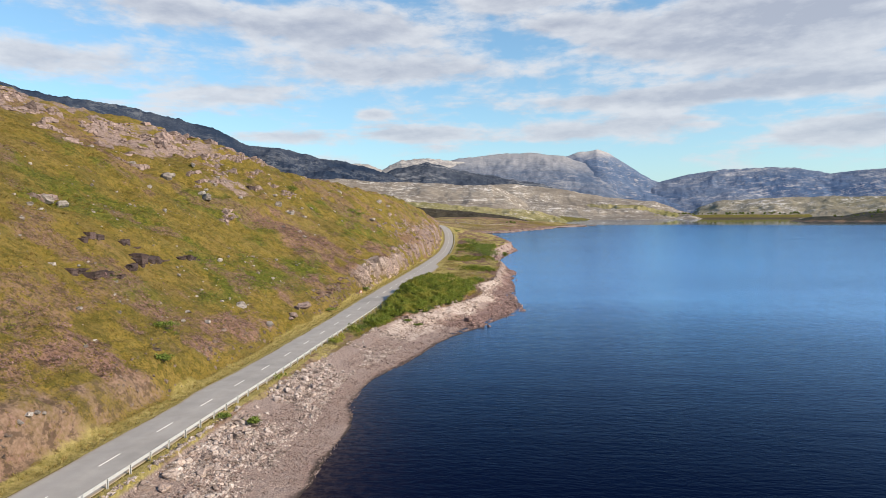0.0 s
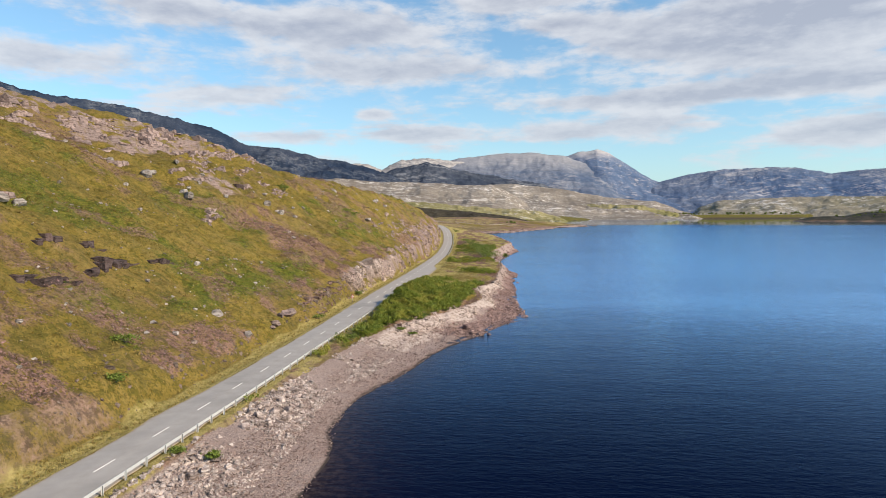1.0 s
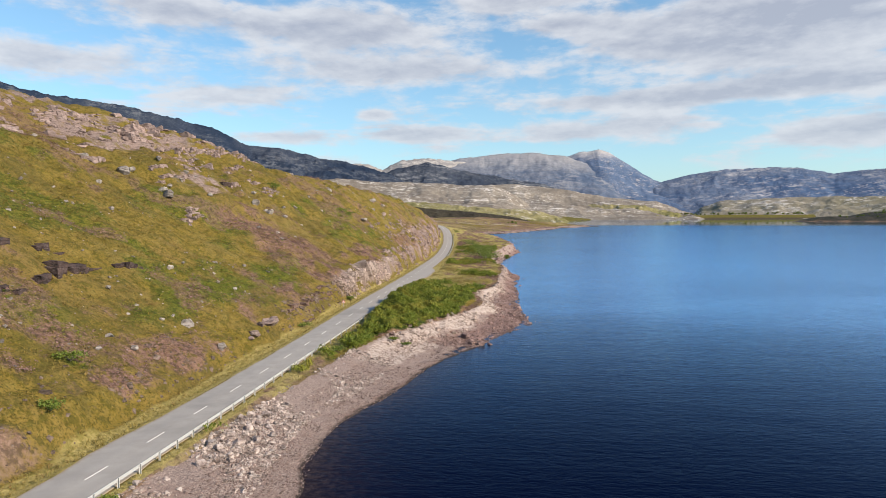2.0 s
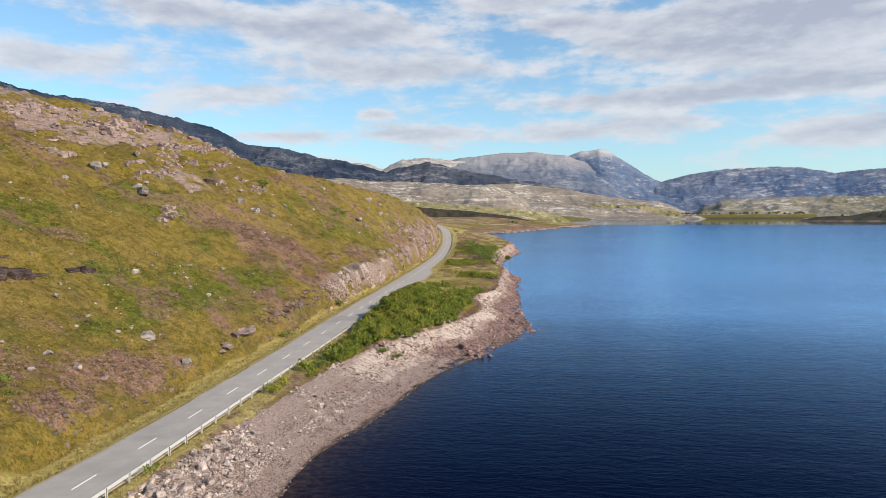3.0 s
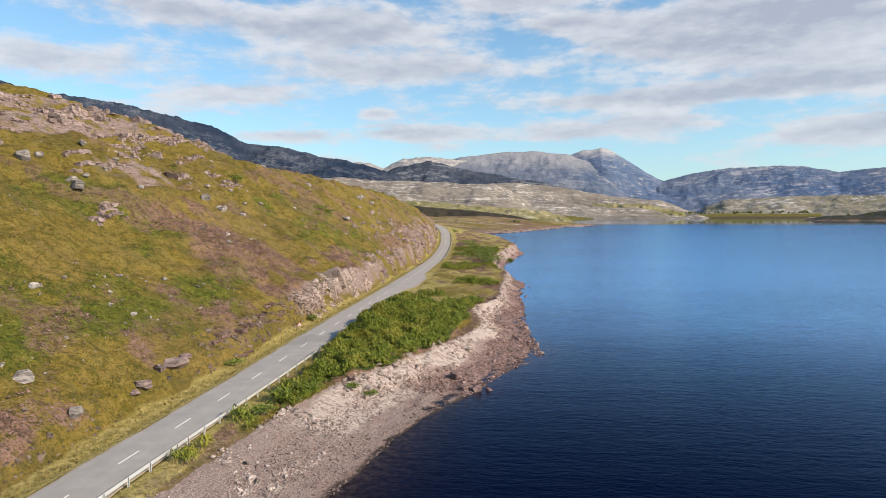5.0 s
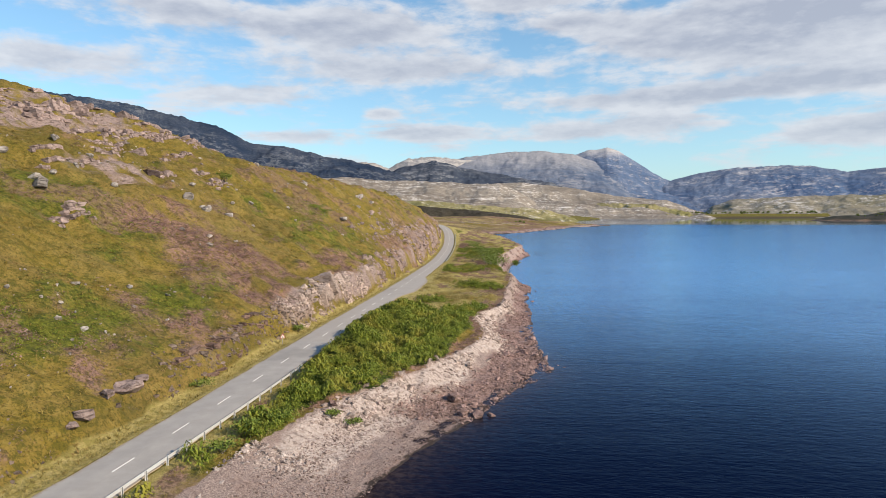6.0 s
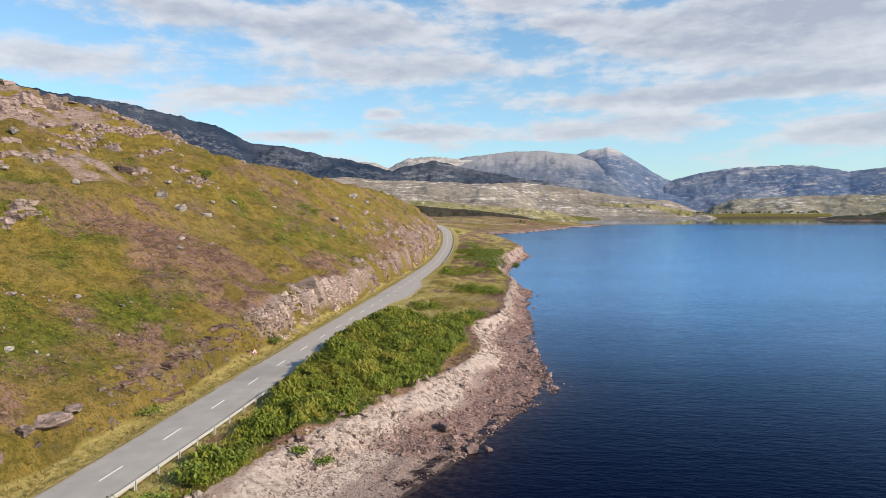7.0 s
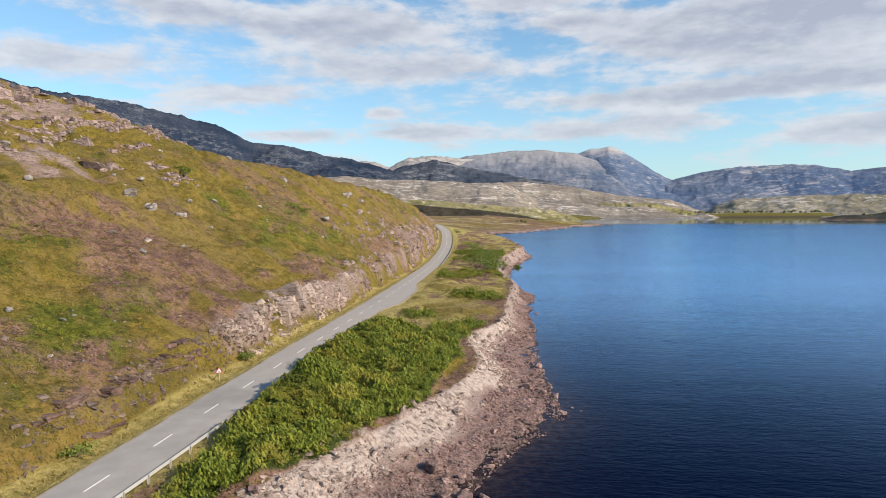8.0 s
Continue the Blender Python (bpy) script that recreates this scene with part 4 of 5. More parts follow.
def box(bm, size, centre=(0, 0, 0), bevel=0.0):
    made = bmesh.ops.create_cube(bm, size=1.0, matrix=Matrix.Translation(centre) @ Matrix.Diagonal((*size, 1)))
    if bevel:
        edges = {e for v in made["verts"] for e in v.link_edges}
        bmesh.ops.bevel(bm, geom=list(edges), offset=bevel, segments=1, affect="EDGES")


dash_bm = bmesh.new()
box(dash_bm, (0.13, 3.0, 0.012))
dash_mesh = bpy.data.meshes.new("dash")
dash_bm.to_mesh(dash_mesh)
dash_bm.free()
dash_mesh.materials.append(PAINT)
y = 50.06 - 9 * 4
while y < 330:
    part("dash", dash_mesh, None, road, "").matrix_world = road_pose(y, 0.0, 0.097)
    y += 9.0
while y < 525:
    part("dash", dash_mesh, None, road, "").matrix_world = road_pose(y, 0.0, 0.097)
    y += 6.0


def guard_rail(y0, y1, offset, label):
    """A W-beam rail on posts along the road's right edge."""
    base = tagged(new("guard_rail"), label, "guard rail")
    base.matrix_world = Matrix.Translation((float(road_x(y0)) + offset(y0), y0, float(road_z(y0))))
    inverse = base.matrix_world.inverted()
    wave = [(0.0, 0.44), (-0.035, 0.48), (-0.035, 0.55), (0.0, 0.585), (-0.035, 0.62), (-0.035, 0.69), (0.0, 0.73)]
    wave = wave + [(0.05, 0.73), (0.05, 0.44)]
    at = np.arange(y0, y1 + 0.5, 1.0)
    verts, n_w = [], len(wave)
    for v in at:
        m = inverse @ road_pose(float(v), float(offset(v)))
        verts += [m @ Vector((a, 0, b + 0.02)) for a, b in wave]
    faces = [(i * n_w + j, i * n_w + (j + 1) % n_w, (i + 1) * n_w + (j + 1) % n_w, (i + 1) * n_w + j) for i in range(len(at) - 1) for j in range(n_w)]
    me = bpy.data.meshes.new("beam")
    me.from_pydata(verts, [], faces)
    part("beam", me, STEEL, base)
    post_bm = bmesh.new()
    box(post_bm, (0.014, 0.16, 1.25), (0.06, 0, 0.07))
    box(post_bm, (0.12, 0.014, 1.25), (0.12, 0.08, 0.07))
    box(post_bm, (0.014, 0.07, 1.25), (0.18, 0.046, 0.07))
    post_mesh = bpy.data.meshes.new("post")
    post_bm.to_mesh(post_mesh)
    post_bm.free()
    v = y0 + 0.6
    while v < y1:
        part("post", post_mesh, STEEL, base).matrix_basis = inverse @ road_pose(v, float(offset(v)), 0.05)
        v += 3.0
    return base


guard_rail(14, 136, lambda y: 3.45 + 0.6 * step(90, 136, y), "galvanised steel guard rail on posts beside the road")
guard_rail(322, 470, lambda y: 4.0 + 0 * y, "weathered steel guard rail round the road's bend")

# ---------------------------------------------------------------- stones and outcrops
def height(x, y):
    return float(lie(np.array([float(x)]), np.array([float(y)]))[0][0])


def hull(points):
    bm = bmesh.new()
    for p in points:
        bm.verts.new(p)
    bmesh.ops.convex_hull(bm, input=bm.verts)
    bmesh.ops.delete(bm, geom=[v for v in bm.verts if not v.link_faces], context="VERTS")
    return bm


def stone_bm(rng, points=14, flat=0.7, square=0.5):
    """An angular stone about 1 m across: the hull of points on a rounded box."""
    out = []
    for _ in range(points):
        v = np.array([rng.gauss(0, 1), rng.gauss(0, 1), rng.gauss(0, 1)])
        v = v / np.linalg.norm(v)
        v = v * (1 - square) + square * v / np.abs(v).max()
        out.append(Vector((v[0] * 0.5, v[1] * 0.5 * rng.uniform(0.8, 1.0), v[2] * 0.5 * flat)))
    return hull(out)


def arrays(bm):
    bmesh.ops.triangulate(bm, faces=bm.faces)
    bm.verts.index_update()
    v = np.array([w.co[:] for w in bm.verts])
    f = np.array([[w.index for w in face.verts] for face in bm.faces])
    bm.free()
    return v, f


def scattered(name, shapes, xs, ys, zs, sizes, mat, seed, tilt=0.3, smooth=False, stretch=0.25):
    """Many copies of a few small shapes, joined into one mesh object."""
    rng = np.random.default_rng(seed)
    pick = rng.integers(0, len(shapes), len(xs))
    all_v, all_f, base = [], [], 0
    for s, (v, f) in enumerate(shapes):
        on = np.nonzero(pick == s)[0]
        if not len(on):
            continue
        a, b, c = rng.uniform(0, 2 * np.pi, len(on)), rng.normal(0, tilt, len(on)), rng.normal(0, tilt, len(on))
        grow = sizes[on][:, None] * (1 + rng.uniform(-stretch, stretch, (len(on), 3)))
        p = v[None] * grow[:, None]
        p = np.stack([p[..., 0], p[..., 1] * np.cos(b)[:, None] - p[..., 2] * np.sin(b)[:, None], p[..., 1] * np.sin(b)[:, None] + p[..., 2] * np.cos(b)[:, None]], -1)
        p = np.stack([p[..., 0] * np.cos(c)[:, None] + p[..., 2] * np.sin(c)[:, None], p[..., 1], -p[..., 0] * np.sin(c)[:, None] + p[..., 2] * np.cos(c)[:, None]], -1)
        p = np.stack([p[..., 0] * np.cos(a)[:, None] - p[..., 1] * np.sin(a)[:, None], p[..., 0] * np.sin(a)[:, None] + p[..., 1] * np.cos(a)[:, None], p[..., 2]], -1)
        p += np.stack([xs[on], ys[on], zs[on]], -1)[:, None]
        all_v.append(p.reshape(-1, 3))
        all_f.append((f[None] + (np.arange(len(on)) * len(v))[:, None, None] + base).reshape(-1, f.shape[1]))
        base += len(on) * len(v)
    me = quick_mesh(name, np.concatenate(all_v), np.concatenate(all_f), smooth)
    me.materials.append(mat)
    return new(name, me)


rng = random.Random(5)
STONES = [arrays(stone_bm(rng, rng.randint(10, 15), rng.uniform(0.45, 0.85), rng.uniform(0.3, 0.8))) for _ in range(16)]
PEBBLES = [arrays(stone_bm(rng, 7, rng.uniform(0.5, 0.8), 0.2)) for _ in range(8)]


def strewn(seed, count, y0, y1, u0, u1, clump=0.0, size=5.0):
    """Random places between bank (u = 0) and shore (u = 1), thinned by noise."""
    r = np.random.default_rng(seed)
    y, u = r.uniform(y0, y1, count), r.uniform(u0, u1, count)
    sx = shore_x(y)
    bx = np.minimum(bank_x(y), sx - 2.0)
    x = bx + u * (sx - bx)
    if clump:
        keep = fbm(x, y, size, 3, seed) > r.normal(clump, 0.12, count)
        x, y, u = x[keep], y[keep], u[keep]
    return x, y, u, lie(x, y)[0], r


x, y, u, z, r = strewn(301, 19000, 28, 112, -0.04, 0.66, -0.08, 9)
size = np.clip(r.lognormal(-1.6, 0.5, len(x)), 0.1, 1.0) * (1.25 - 0.7 * u)
tagged(scattered("rubble", STONES, x, y, z + size * 0.08, size, RUBBLE, 302, 0.4), "pinkish grey angular rubble on the bank below the road", "stones", kind="stuff")
x, y, u, z, r = strewn(303, 21000, 28, 135, 0.25, 1.0, -0.25, 6)
size = np.clip(r.lognormal(-1.95, 0.4, len(x)), 0.06, 0.45)
tagged(scattered("shingle", PEBBLES, x, y, z + size * 0.1, size, SHINGLE, 304, 0.3), "reddish grey shingle along the water's edge", "stones", kind="stuff")
x, y, u, z, r = strewn(305, 27000, 127, 300, 0.30, 1.02, -0.12, 5)
size = np.clip(r.lognormal(-1.6, 0.5, len(x)), 0.12, 1.1)
tagged(scattered("shore_rocks", STONES[:5] + PEBBLES, x, y, z + size * 0.02, size, SHORE_ROCK, 306, 0.35), "jumbled reddish brown rocks on the foreshore", "stones", kind="stuff")
x, y, u, z, r = strewn(307, 5200, 118, 330, -0.05, 0.40, -0.05, 7)
size = np.clip(r.lognormal(-0.65, 0.5, len(x)), 0.25, 1.8)
tagged(scattered("bank_rocks", STONES, x, y, z - size * 0.18, size, PALE_ROCK, 308, 0.5), "pale broken rock of the low eroded bank", "stones", kind="stuff")
x, y, u, z, r = strewn(309, 4200, 300, 1330, -0.5, 1.05, -0.1, 8)
size = np.clip(r.lognormal(-0.2, 0.5, len(x)), 0.3, 2.4)
tagged(scattered("far_shore_rocks", STONES, x, y, z, size, SHORE_ROCK, 310, 0.35), "reddish rocks along the farther shore", "stones", kind="stuff")


def boulder(x, y, size, mat, label, group, seed, sink=0.2, flat=0.7, name="boulder"):
    rng = random.Random(seed)
    bm = stone_bm(rng, 22, flat, 0.55)
    bmesh.ops.triangulate(bm, faces=bm.faces)
    bmesh.ops.subdivide_edges(bm, edges=bm.edges, cuts=1, use_grid_fill=True)
    for v in bm.verts:
        v.co += v.co.normalized() * 0.09 * noise.noise(v.co * 3.1 + Vector((seed, 0, 0)))
    me = bpy.data.meshes.new(name)
    bm.to_mesh(me)
    bm.free()
    me.materials.append(mat)
    ob = tagged(new(name, me), label, "rock", group)
    ob.matrix_world = Matrix.Translation((x, y, height(x, y) + size * flat * (0.5 - sink))) @ Euler((rng.uniform(-0.2, 0.2), rng.uniform(-0.2, 0.2), rng.uniform(0, 6.3))).to_matrix().to_4x4() @ Matrix.Diagonal((size, size * rng.uniform(0.75, 1.2), size, 1))
    return ob


# the largest stones of the bank and the shore
for x, y, s, m in [(-28.6, 38, 1.3, PALE_ROCK), (-27.8, 40.5, 1.4, PALE_ROCK), (-27.2, 38.5, 1.1, PALE_ROCK), (-28.5, 43.2, 1.0, PALE_ROCK), (-26.8, 51.4, 1.3, PALE_ROCK), (-27.6, 53.6, 0.9, PALE_ROCK), (-26.0, 42.4, 1.0, PALE_ROCK), (-27.2, 45.2, 0.9, PALE_ROCK),
                  (-28.2, 68, 1.1, RUBBLE), (-27.2, 70, 1.4, RUBBLE), (-26.2, 72, 1.1, RUBBLE), (-27.8, 74, 1.3, RUBBLE), (-26.6, 76.5, 1.0, RUBBLE), (-28.0, 79, 1.0, RUBBLE), (-25.4, 74.4, 0.9, RUBBLE), (-26.8, 67.4, 0.9, RUBBLE)]:
    boulder(x, y, s, m, "large pale grey block in the rubble bank", "bank blocks", int(x * 7 + y * 13), 0.25)
for x, y, s in [(-23.0, 123.0, 1.4), (-7.6, 130.2, 2.0), (-5.9, 130.8, 1.6), (-9.4, 130.0, 1.7), (-4.4, 130.6, 1.2), (-11.0, 135.4, 2.6), (-5.7, 160.7, 1.8), (-2.9, 165.6, 1.9), (2.9, 157.6, 0.9), (2.4, 172.0, 0.9), (1.7, 175.3, 0.8), (0.2, 166.1, 0.9), (-3.6, 337.0, 2.0), (-1.3, 256.2, 1.2), (-2.6, 150.5, 1.6), (1.6, 155.0, 1.4), (3.6, 156.4, 1.2), (-0.8, 163.0, 1.6), (4.5, 163.5, 1.0), (2.6, 165.2, 0.9), (-1.5, 178.0, 1.7), (-3.5, 200.0, 2.0), (-2.0, 232.0, 1.6), (-6.0, 262.0, 2.4)]:
    boulder(x, y, s * 0.75, SHORE_ROCK, "dark brown boulder at the water's edge", "shore boulders", int(x * 11 + y * 3), 0.25)
for x, y, s in [(-43.6, 116.4, 3.4), (-43.9, 113.6, 2.0), (-43.2, 109.2, 2.2), (-43.0, 107.4, 1.5), (-44.2, 119.6, 1.8)]:
    boulder(x, y, s, GNEISS, "pale pink half-buried slab in the heather bank", "bank slabs", int(-x * 9 + y * 7), 0.32, 0.5)
for x, y, s in [(-41.5, 40.7, 0.7), (-41.4, 39.7, 0.6), (-41.4, 41.6, 0.6), (-41.3, 42.3, 0.5), (-49.1, 99.0, 1.9), (-43.8, 99.4, 1.5), (-85.1, 152.5, 2.2), (-84.7, 201.9, 1.8), (-95.6, 152.9, 3.4), (-83.2, 151.3, 3.0), (-78.7, 221.2, 1.6), (-65.8, 263.5, 2.6), (-78.6, 189.1, 2.6), (-74.0, 188.9, 2.2),
                (-76.0, 190.5, 1.5), (-71.2, 193.4, 1.6), (-73.5, 199.0, 1.6), (-69.8, 203, 1.2), (-77.6, 208, 1.4), (-88.0, 160, 1.5), (-92.6, 176, 1.7), (-100.5, 176, 2.2), (-81.5, 168, 1.4), (-70.0, 172, 1.2), (-66.5, 176, 1.3), (-63.8, 182, 1.1),
                (-62.0, 168, 1.2), (-58.7, 139, 0.9), (-55.4, 121, 0.9), (-98, 160, 2.0), (-103.5, 150, 2.3), (-109, 141, 1.8), (-91, 138, 1.5), (-80.5, 127, 1.3), (-80, 90, 2.6), (-78.6, 92.4, 2.0), (-84.5, 84, 1.7), (-75.6, 81.5, 1.0), (-53.2, 62.8, 0.8), (-85.9, 280.7, 2.6),
                (-96, 262, 2.2), (-82.5, 246, 1.5), (-75, 238, 1.3), (-69, 229, 1.0), (-71, 300, 2.0), (-76, 316, 2.4), (-78, 327, 3.0), (-74, 332, 2.4), (-47.5, 84, 1.0), (-58, 94, 0.8)]:
    boulder(x, y, s, GREY_STONE, "grey lichen-spotted boulder lying in the moor grass", "hillside boulders", int(-x * 5 + y * 17), 0.22)


def slab_mesh(rng, name, size, mat):
    """A jointed block of bedrock: a bevelled, uneven box with cracks of relief."""
    pts = []
    for sx in (-1, 1):
        for sy in (-1, 1):
            for sz in (-1, 1):
                for _ in range(3):
                    pts.append(Vector((sx * 0.5 * rng.uniform(0.5, 1), sy * 0.5 * rng.uniform(0.62, 1), sz * 0.5 * rng.uniform(0.55, 1))))
    bm = hull(pts)
    for v in bm.verts:
        v.co = Vector((v.co.x * size[0], v.co.y * size[1], v.co.z * size[2]))
    bmesh.ops.triangulate(bm, faces=bm.faces)
    for _ in range(2):
        long = [e for e in bm.edges if e.calc_length() > max(0.5, 0.22 * max(size))]
        if long:
            bmesh.ops.subdivide_edges(bm, edges=long, cuts=1)
            bmesh.ops.triangulate(bm, faces=bm.faces)
    s = Vector((rng.uniform(0, 99), rng.uniform(0, 99), 0))
    for v in bm.verts:
        q = v.co + s
        v.co += noise.noise_vector(q * 0.7) * min(0.3, 0.16 * min(size)) + noise.noise_vector(q * 2.3) * min(0.12, 0.07 * min(size))
    me = bpy.data.meshes.new(name)
    bm.to_mesh(me)
    bm.free()
    me.materials.append(mat)
    return me


def outcrop(x, y, length, tall, mat, label, seed, tiers=2, group="rock outcrops", lean=0.3):
    """Bedrock ledges that stand out of the slope: wide jointed blocks, flush with the hill behind them."""
    rng = random.Random(seed)
    base = tagged(new("rock_outcrop"), label, "rock outcrop", group)
    home = height(x, y)
    base.matrix_world = Matrix.Translation((x, y, home))
    run = Vector((float(road_x(y + 8) - road_x(y - 8)) + rng.uniform(-2.5, 2.5), 16, 0)).normalized()
    face = math.atan2(-run.x, run.y)
    step_up = tall / tiers
    for tier in range(tiers):
        at = -length / 2 * rng.uniform(0.8, 1.05)
        end = length / 2 * rng.uniform(0.75, 1.05)
        while at < end:
            w = min(rng.lognormvariate(0.25, 0.6) * (0.6 + 0.5 * step_up), 4.5)
            swell = 1 - 0.55 * ((at + w / 2) / (length / 2 + 0.5)) ** 2
            h = max(0.35, step_up * swell * rng.uniform(0.65, 1.2))
            deep = h * rng.uniform(1.7, 2.6) + 0.8
            back = tier * step_up * 1.5 + rng.uniform(-0.45, 0.45)
            c = run * (at + w / 2) + Vector((-back, 0, 0))
            foot = height(x + c.x, y + c.y) - home
            me = slab_mesh(rng, "block", (deep, w * 1.06, h * 1.35), mat)
            ob = part("block", me, None, base)
            ob.matrix_basis = Matrix.Translation((c.x - deep * 0.42, c.y, foot + h * 0.08)) @ Euler((rng.uniform(-0.07, 0.07), -lean + rng.uniform(-0.1, 0.1), face + rng.uniform(-0.16, 0.16))).to_matrix().to_4x4()
            at += w * rng.uniform(0.82, 1.02) * (1.0 if rng.random() < 0.85 else 1.5)
    return base


pale = "pinkish grey bedrock outcrop jointed into blocks on the hill"
for i, (x, y, l, t, tiers) in enumerate([(-122, 203, 15, 5.0, 2), (-128, 220, 13, 5.0, 2), (-114, 224, 14, 4.6, 2), (-112, 236, 11, 4.6, 2), (-108, 247, 9, 5.0, 2), (-110, 262, 8, 2.6, 1), (-136, 206, 12, 3.6, 2), (-118, 186, 11, 3.6, 2), (-124, 170, 12, 3.4, 2),
                                      (-109, 163, 10, 3.4, 2), (-105, 196, 9, 3.0, 2), (-112, 206, 9, 3.0, 2), (-95, 168, 7, 1.9, 1), (-98, 189, 6, 2.6, 1), (-91, 164, 6, 1.6, 1), (-90, 171, 6, 1.8, 1), (-89.4, 199, 6, 3.6, 1), (-93, 221.5, 6, 3.8, 1), (-84.5, 217, 8, 3.8, 2), (-74.5, 148.5, 7, 2.4, 1),
                                      (-77, 152, 4, 1.8, 1), (-140, 190, 12, 3.0, 2), (-134, 150, 12, 3.0, 2), (-140, 128, 14, 3.0, 2), (-128, 112, 12, 2.4, 1), (-118, 140, 9, 2.4, 1), (-80, 90.5, 5, 2.0, 1), (-77, 325, 9, 2.2, 1), (-98, 214, 7, 2.2, 1), (-103, 229, 8, 2.4, 1), (-150, 165, 14, 2.6, 1), (-150, 210, 14, 2.6, 1)]):
    outcrop(x, y, l * 1.35, t * 0.62, GNEISS, pale, 400 + i, tiers + (1 if t > 2.3 else 0))
r_crag = random.Random(77)
for i in range(64):
    y = r_crag.uniform(128, 262)
    x = float(road_x(y)) - r_crag.uniform(56, 66) - 50 * r_crag.random() ** 0.6
    outcrop(x, y, r_crag.uniform(3, 11), r_crag.uniform(0.8, 2.4), GNEISS, pale, 560 + i, r_crag.choice((1, 1, 2)))
# Block at (-88.4, 192): a cave's shade put into its dark colour.
for i, (x, y, l, t, tiers) in enumerate([(-61.5, 90, 12, 2.1, 1), (-57.8, 74.7, 7, 1.6, 1), (-59.8, 71.5, 3, 1.3, 1), (-67, 84.5, 6, 1.3, 1), (-66.8, 92.8, 4, 1.2, 1), (-62.1, 104.6, 4, 1.2, 1), (-88.4, 192, 3.5, 1.7, 1), (-43.8, 130.0, 9, 0.9, 1), (-43.5, 136.5, 7, 0.8, 1), (-42.2, 131, 4, 0.8, 1), (-42.6, 140, 4, 0.8, 1), (-43.7, 146, 6, 1.1, 2), (-43.9, 150.5, 5, 1.6, 2)]):
    outcrop(x, y, l, t, DARK_ROCK if y < 120 or x < -80 else STRATA, "dark rock step in the grassy slope", 450 + i, tiers, "dark rock steps", -0.05)
for i, (x, y, l, t, tiers) in enumerate([(-44.2, 184, 13, 6.0, 1), (-44.8, 186, 9, 3.4, 1), (-44.6, 196, 9, 3.0, 1), (-44.0, 172, 8, 2.6, 1)]):
    outcrop(x, y, l, t * 0.75, PALE_ROCK, "pale pink rock slab beside the road", 480 + i, tiers, "road cut faces")


def cut_rocks(name, label, count, y0, y1, s0, s1, mat, seed, mean, spread, top, sink=0.16):
    """Broken rock faces of the road cut, half buried in the bank."""
    r = np.random.default_rng(seed)
    y, s = r.uniform(y0, y1, count), r.uniform(s0, s1, count)
    x = road_x(y) - s
    keep = fbm(x, y, 7.0, 3, seed) > r.normal(-0.02, 0.12, count)
    x, y = x[keep], y[keep]
    size = np.clip(r.lognormal(mean, spread, len(x)), 0.3, top)
    return tagged(scattered(name, STONES, x, y, lie(x, y)[0] - size * sink, size, mat, seed + 1, 0.5), label, "rock face", kind="stuff")


cut_rocks("cut_rocks", "pale pink blasted rock face along the road cut", 1300, 160, 228, 5.9, 9.8, PALE_ROCK, 520, -0.45, 0.6, 2.4)
cut_rocks("cut_stones", "brown broken rock in the bank beside the road", 900, 104, 168, 6.2, 10.5, BROWN_ROCK, 522, -0.75, 0.5, 1.5)
cut_rocks("soil_stones", "brown stones in the bare soil bank", 900, 24, 104, 6.0, 13, BROWN_ROCK, 524, -0.8, 0.5, 1.5, 0.3)
cut_rocks("far_cut_rocks", "pinkish rock face farther along the road", 800, 225, 330, 5.8, 12, GNEISS, 526, 0.1, 0.5, 2.8)
cut_rocks("bend_cliff_rocks", "pink weathered cliff above the road's bend", 2200, 300, 490, 5.6, 17, GNEISS, 528, 0.15, 0.6, 3.4, 0.3)
cut_rocks("knoll_rocks", "pinkish bedrock breaking out below the hill's shoulder", 420, 262, 330, 15, 27, GNEISS, 530, 0.1, 0.6, 3.0, 0.25)

r = np.random.default_rng(544)
y = r.uniform(640, 1300, 2600)
x = shore_x(y) - 3 - 190 * r.uniform(0, 1, 2600) ** 1.3
keep = fbm(x, y, 40, 3, 545) > r.normal(0.0, 0.15, 2600)
x, y = x[keep], y[keep]
size = np.clip(r.lognormal(0.3, 0.5, len(x)), 0.6, 3.6)
tagged(scattered("flat_stones", STONES, x, y, lie(x, y)[0] - size * 0.1, size, GNEISS, 546, 0.3), "pinkish stones lying on the boggy flats", "stones", kind="stuff")

r = np.random.default_rng(540)
y = r.uniform(30, 330, 2600)
x = road_x(y) - r.uniform(12, 110, 2600)
keep = fbm(x, y, 24, 3, 541) > r.normal(0.06, 0.12, 2600)
x, y = x[keep], y[keep]
size = np.clip(r.lognormal(-0.95, 0.5, len(x)), 0.22, 1.5)
tagged(scattered("hill_stones", STONES, x, y, lie(x, y)[0] + size * 0.05, size, GREY_STONE, 542, 0.3), "small pale stones scattered over the hillside", "stones", kind="stuff")

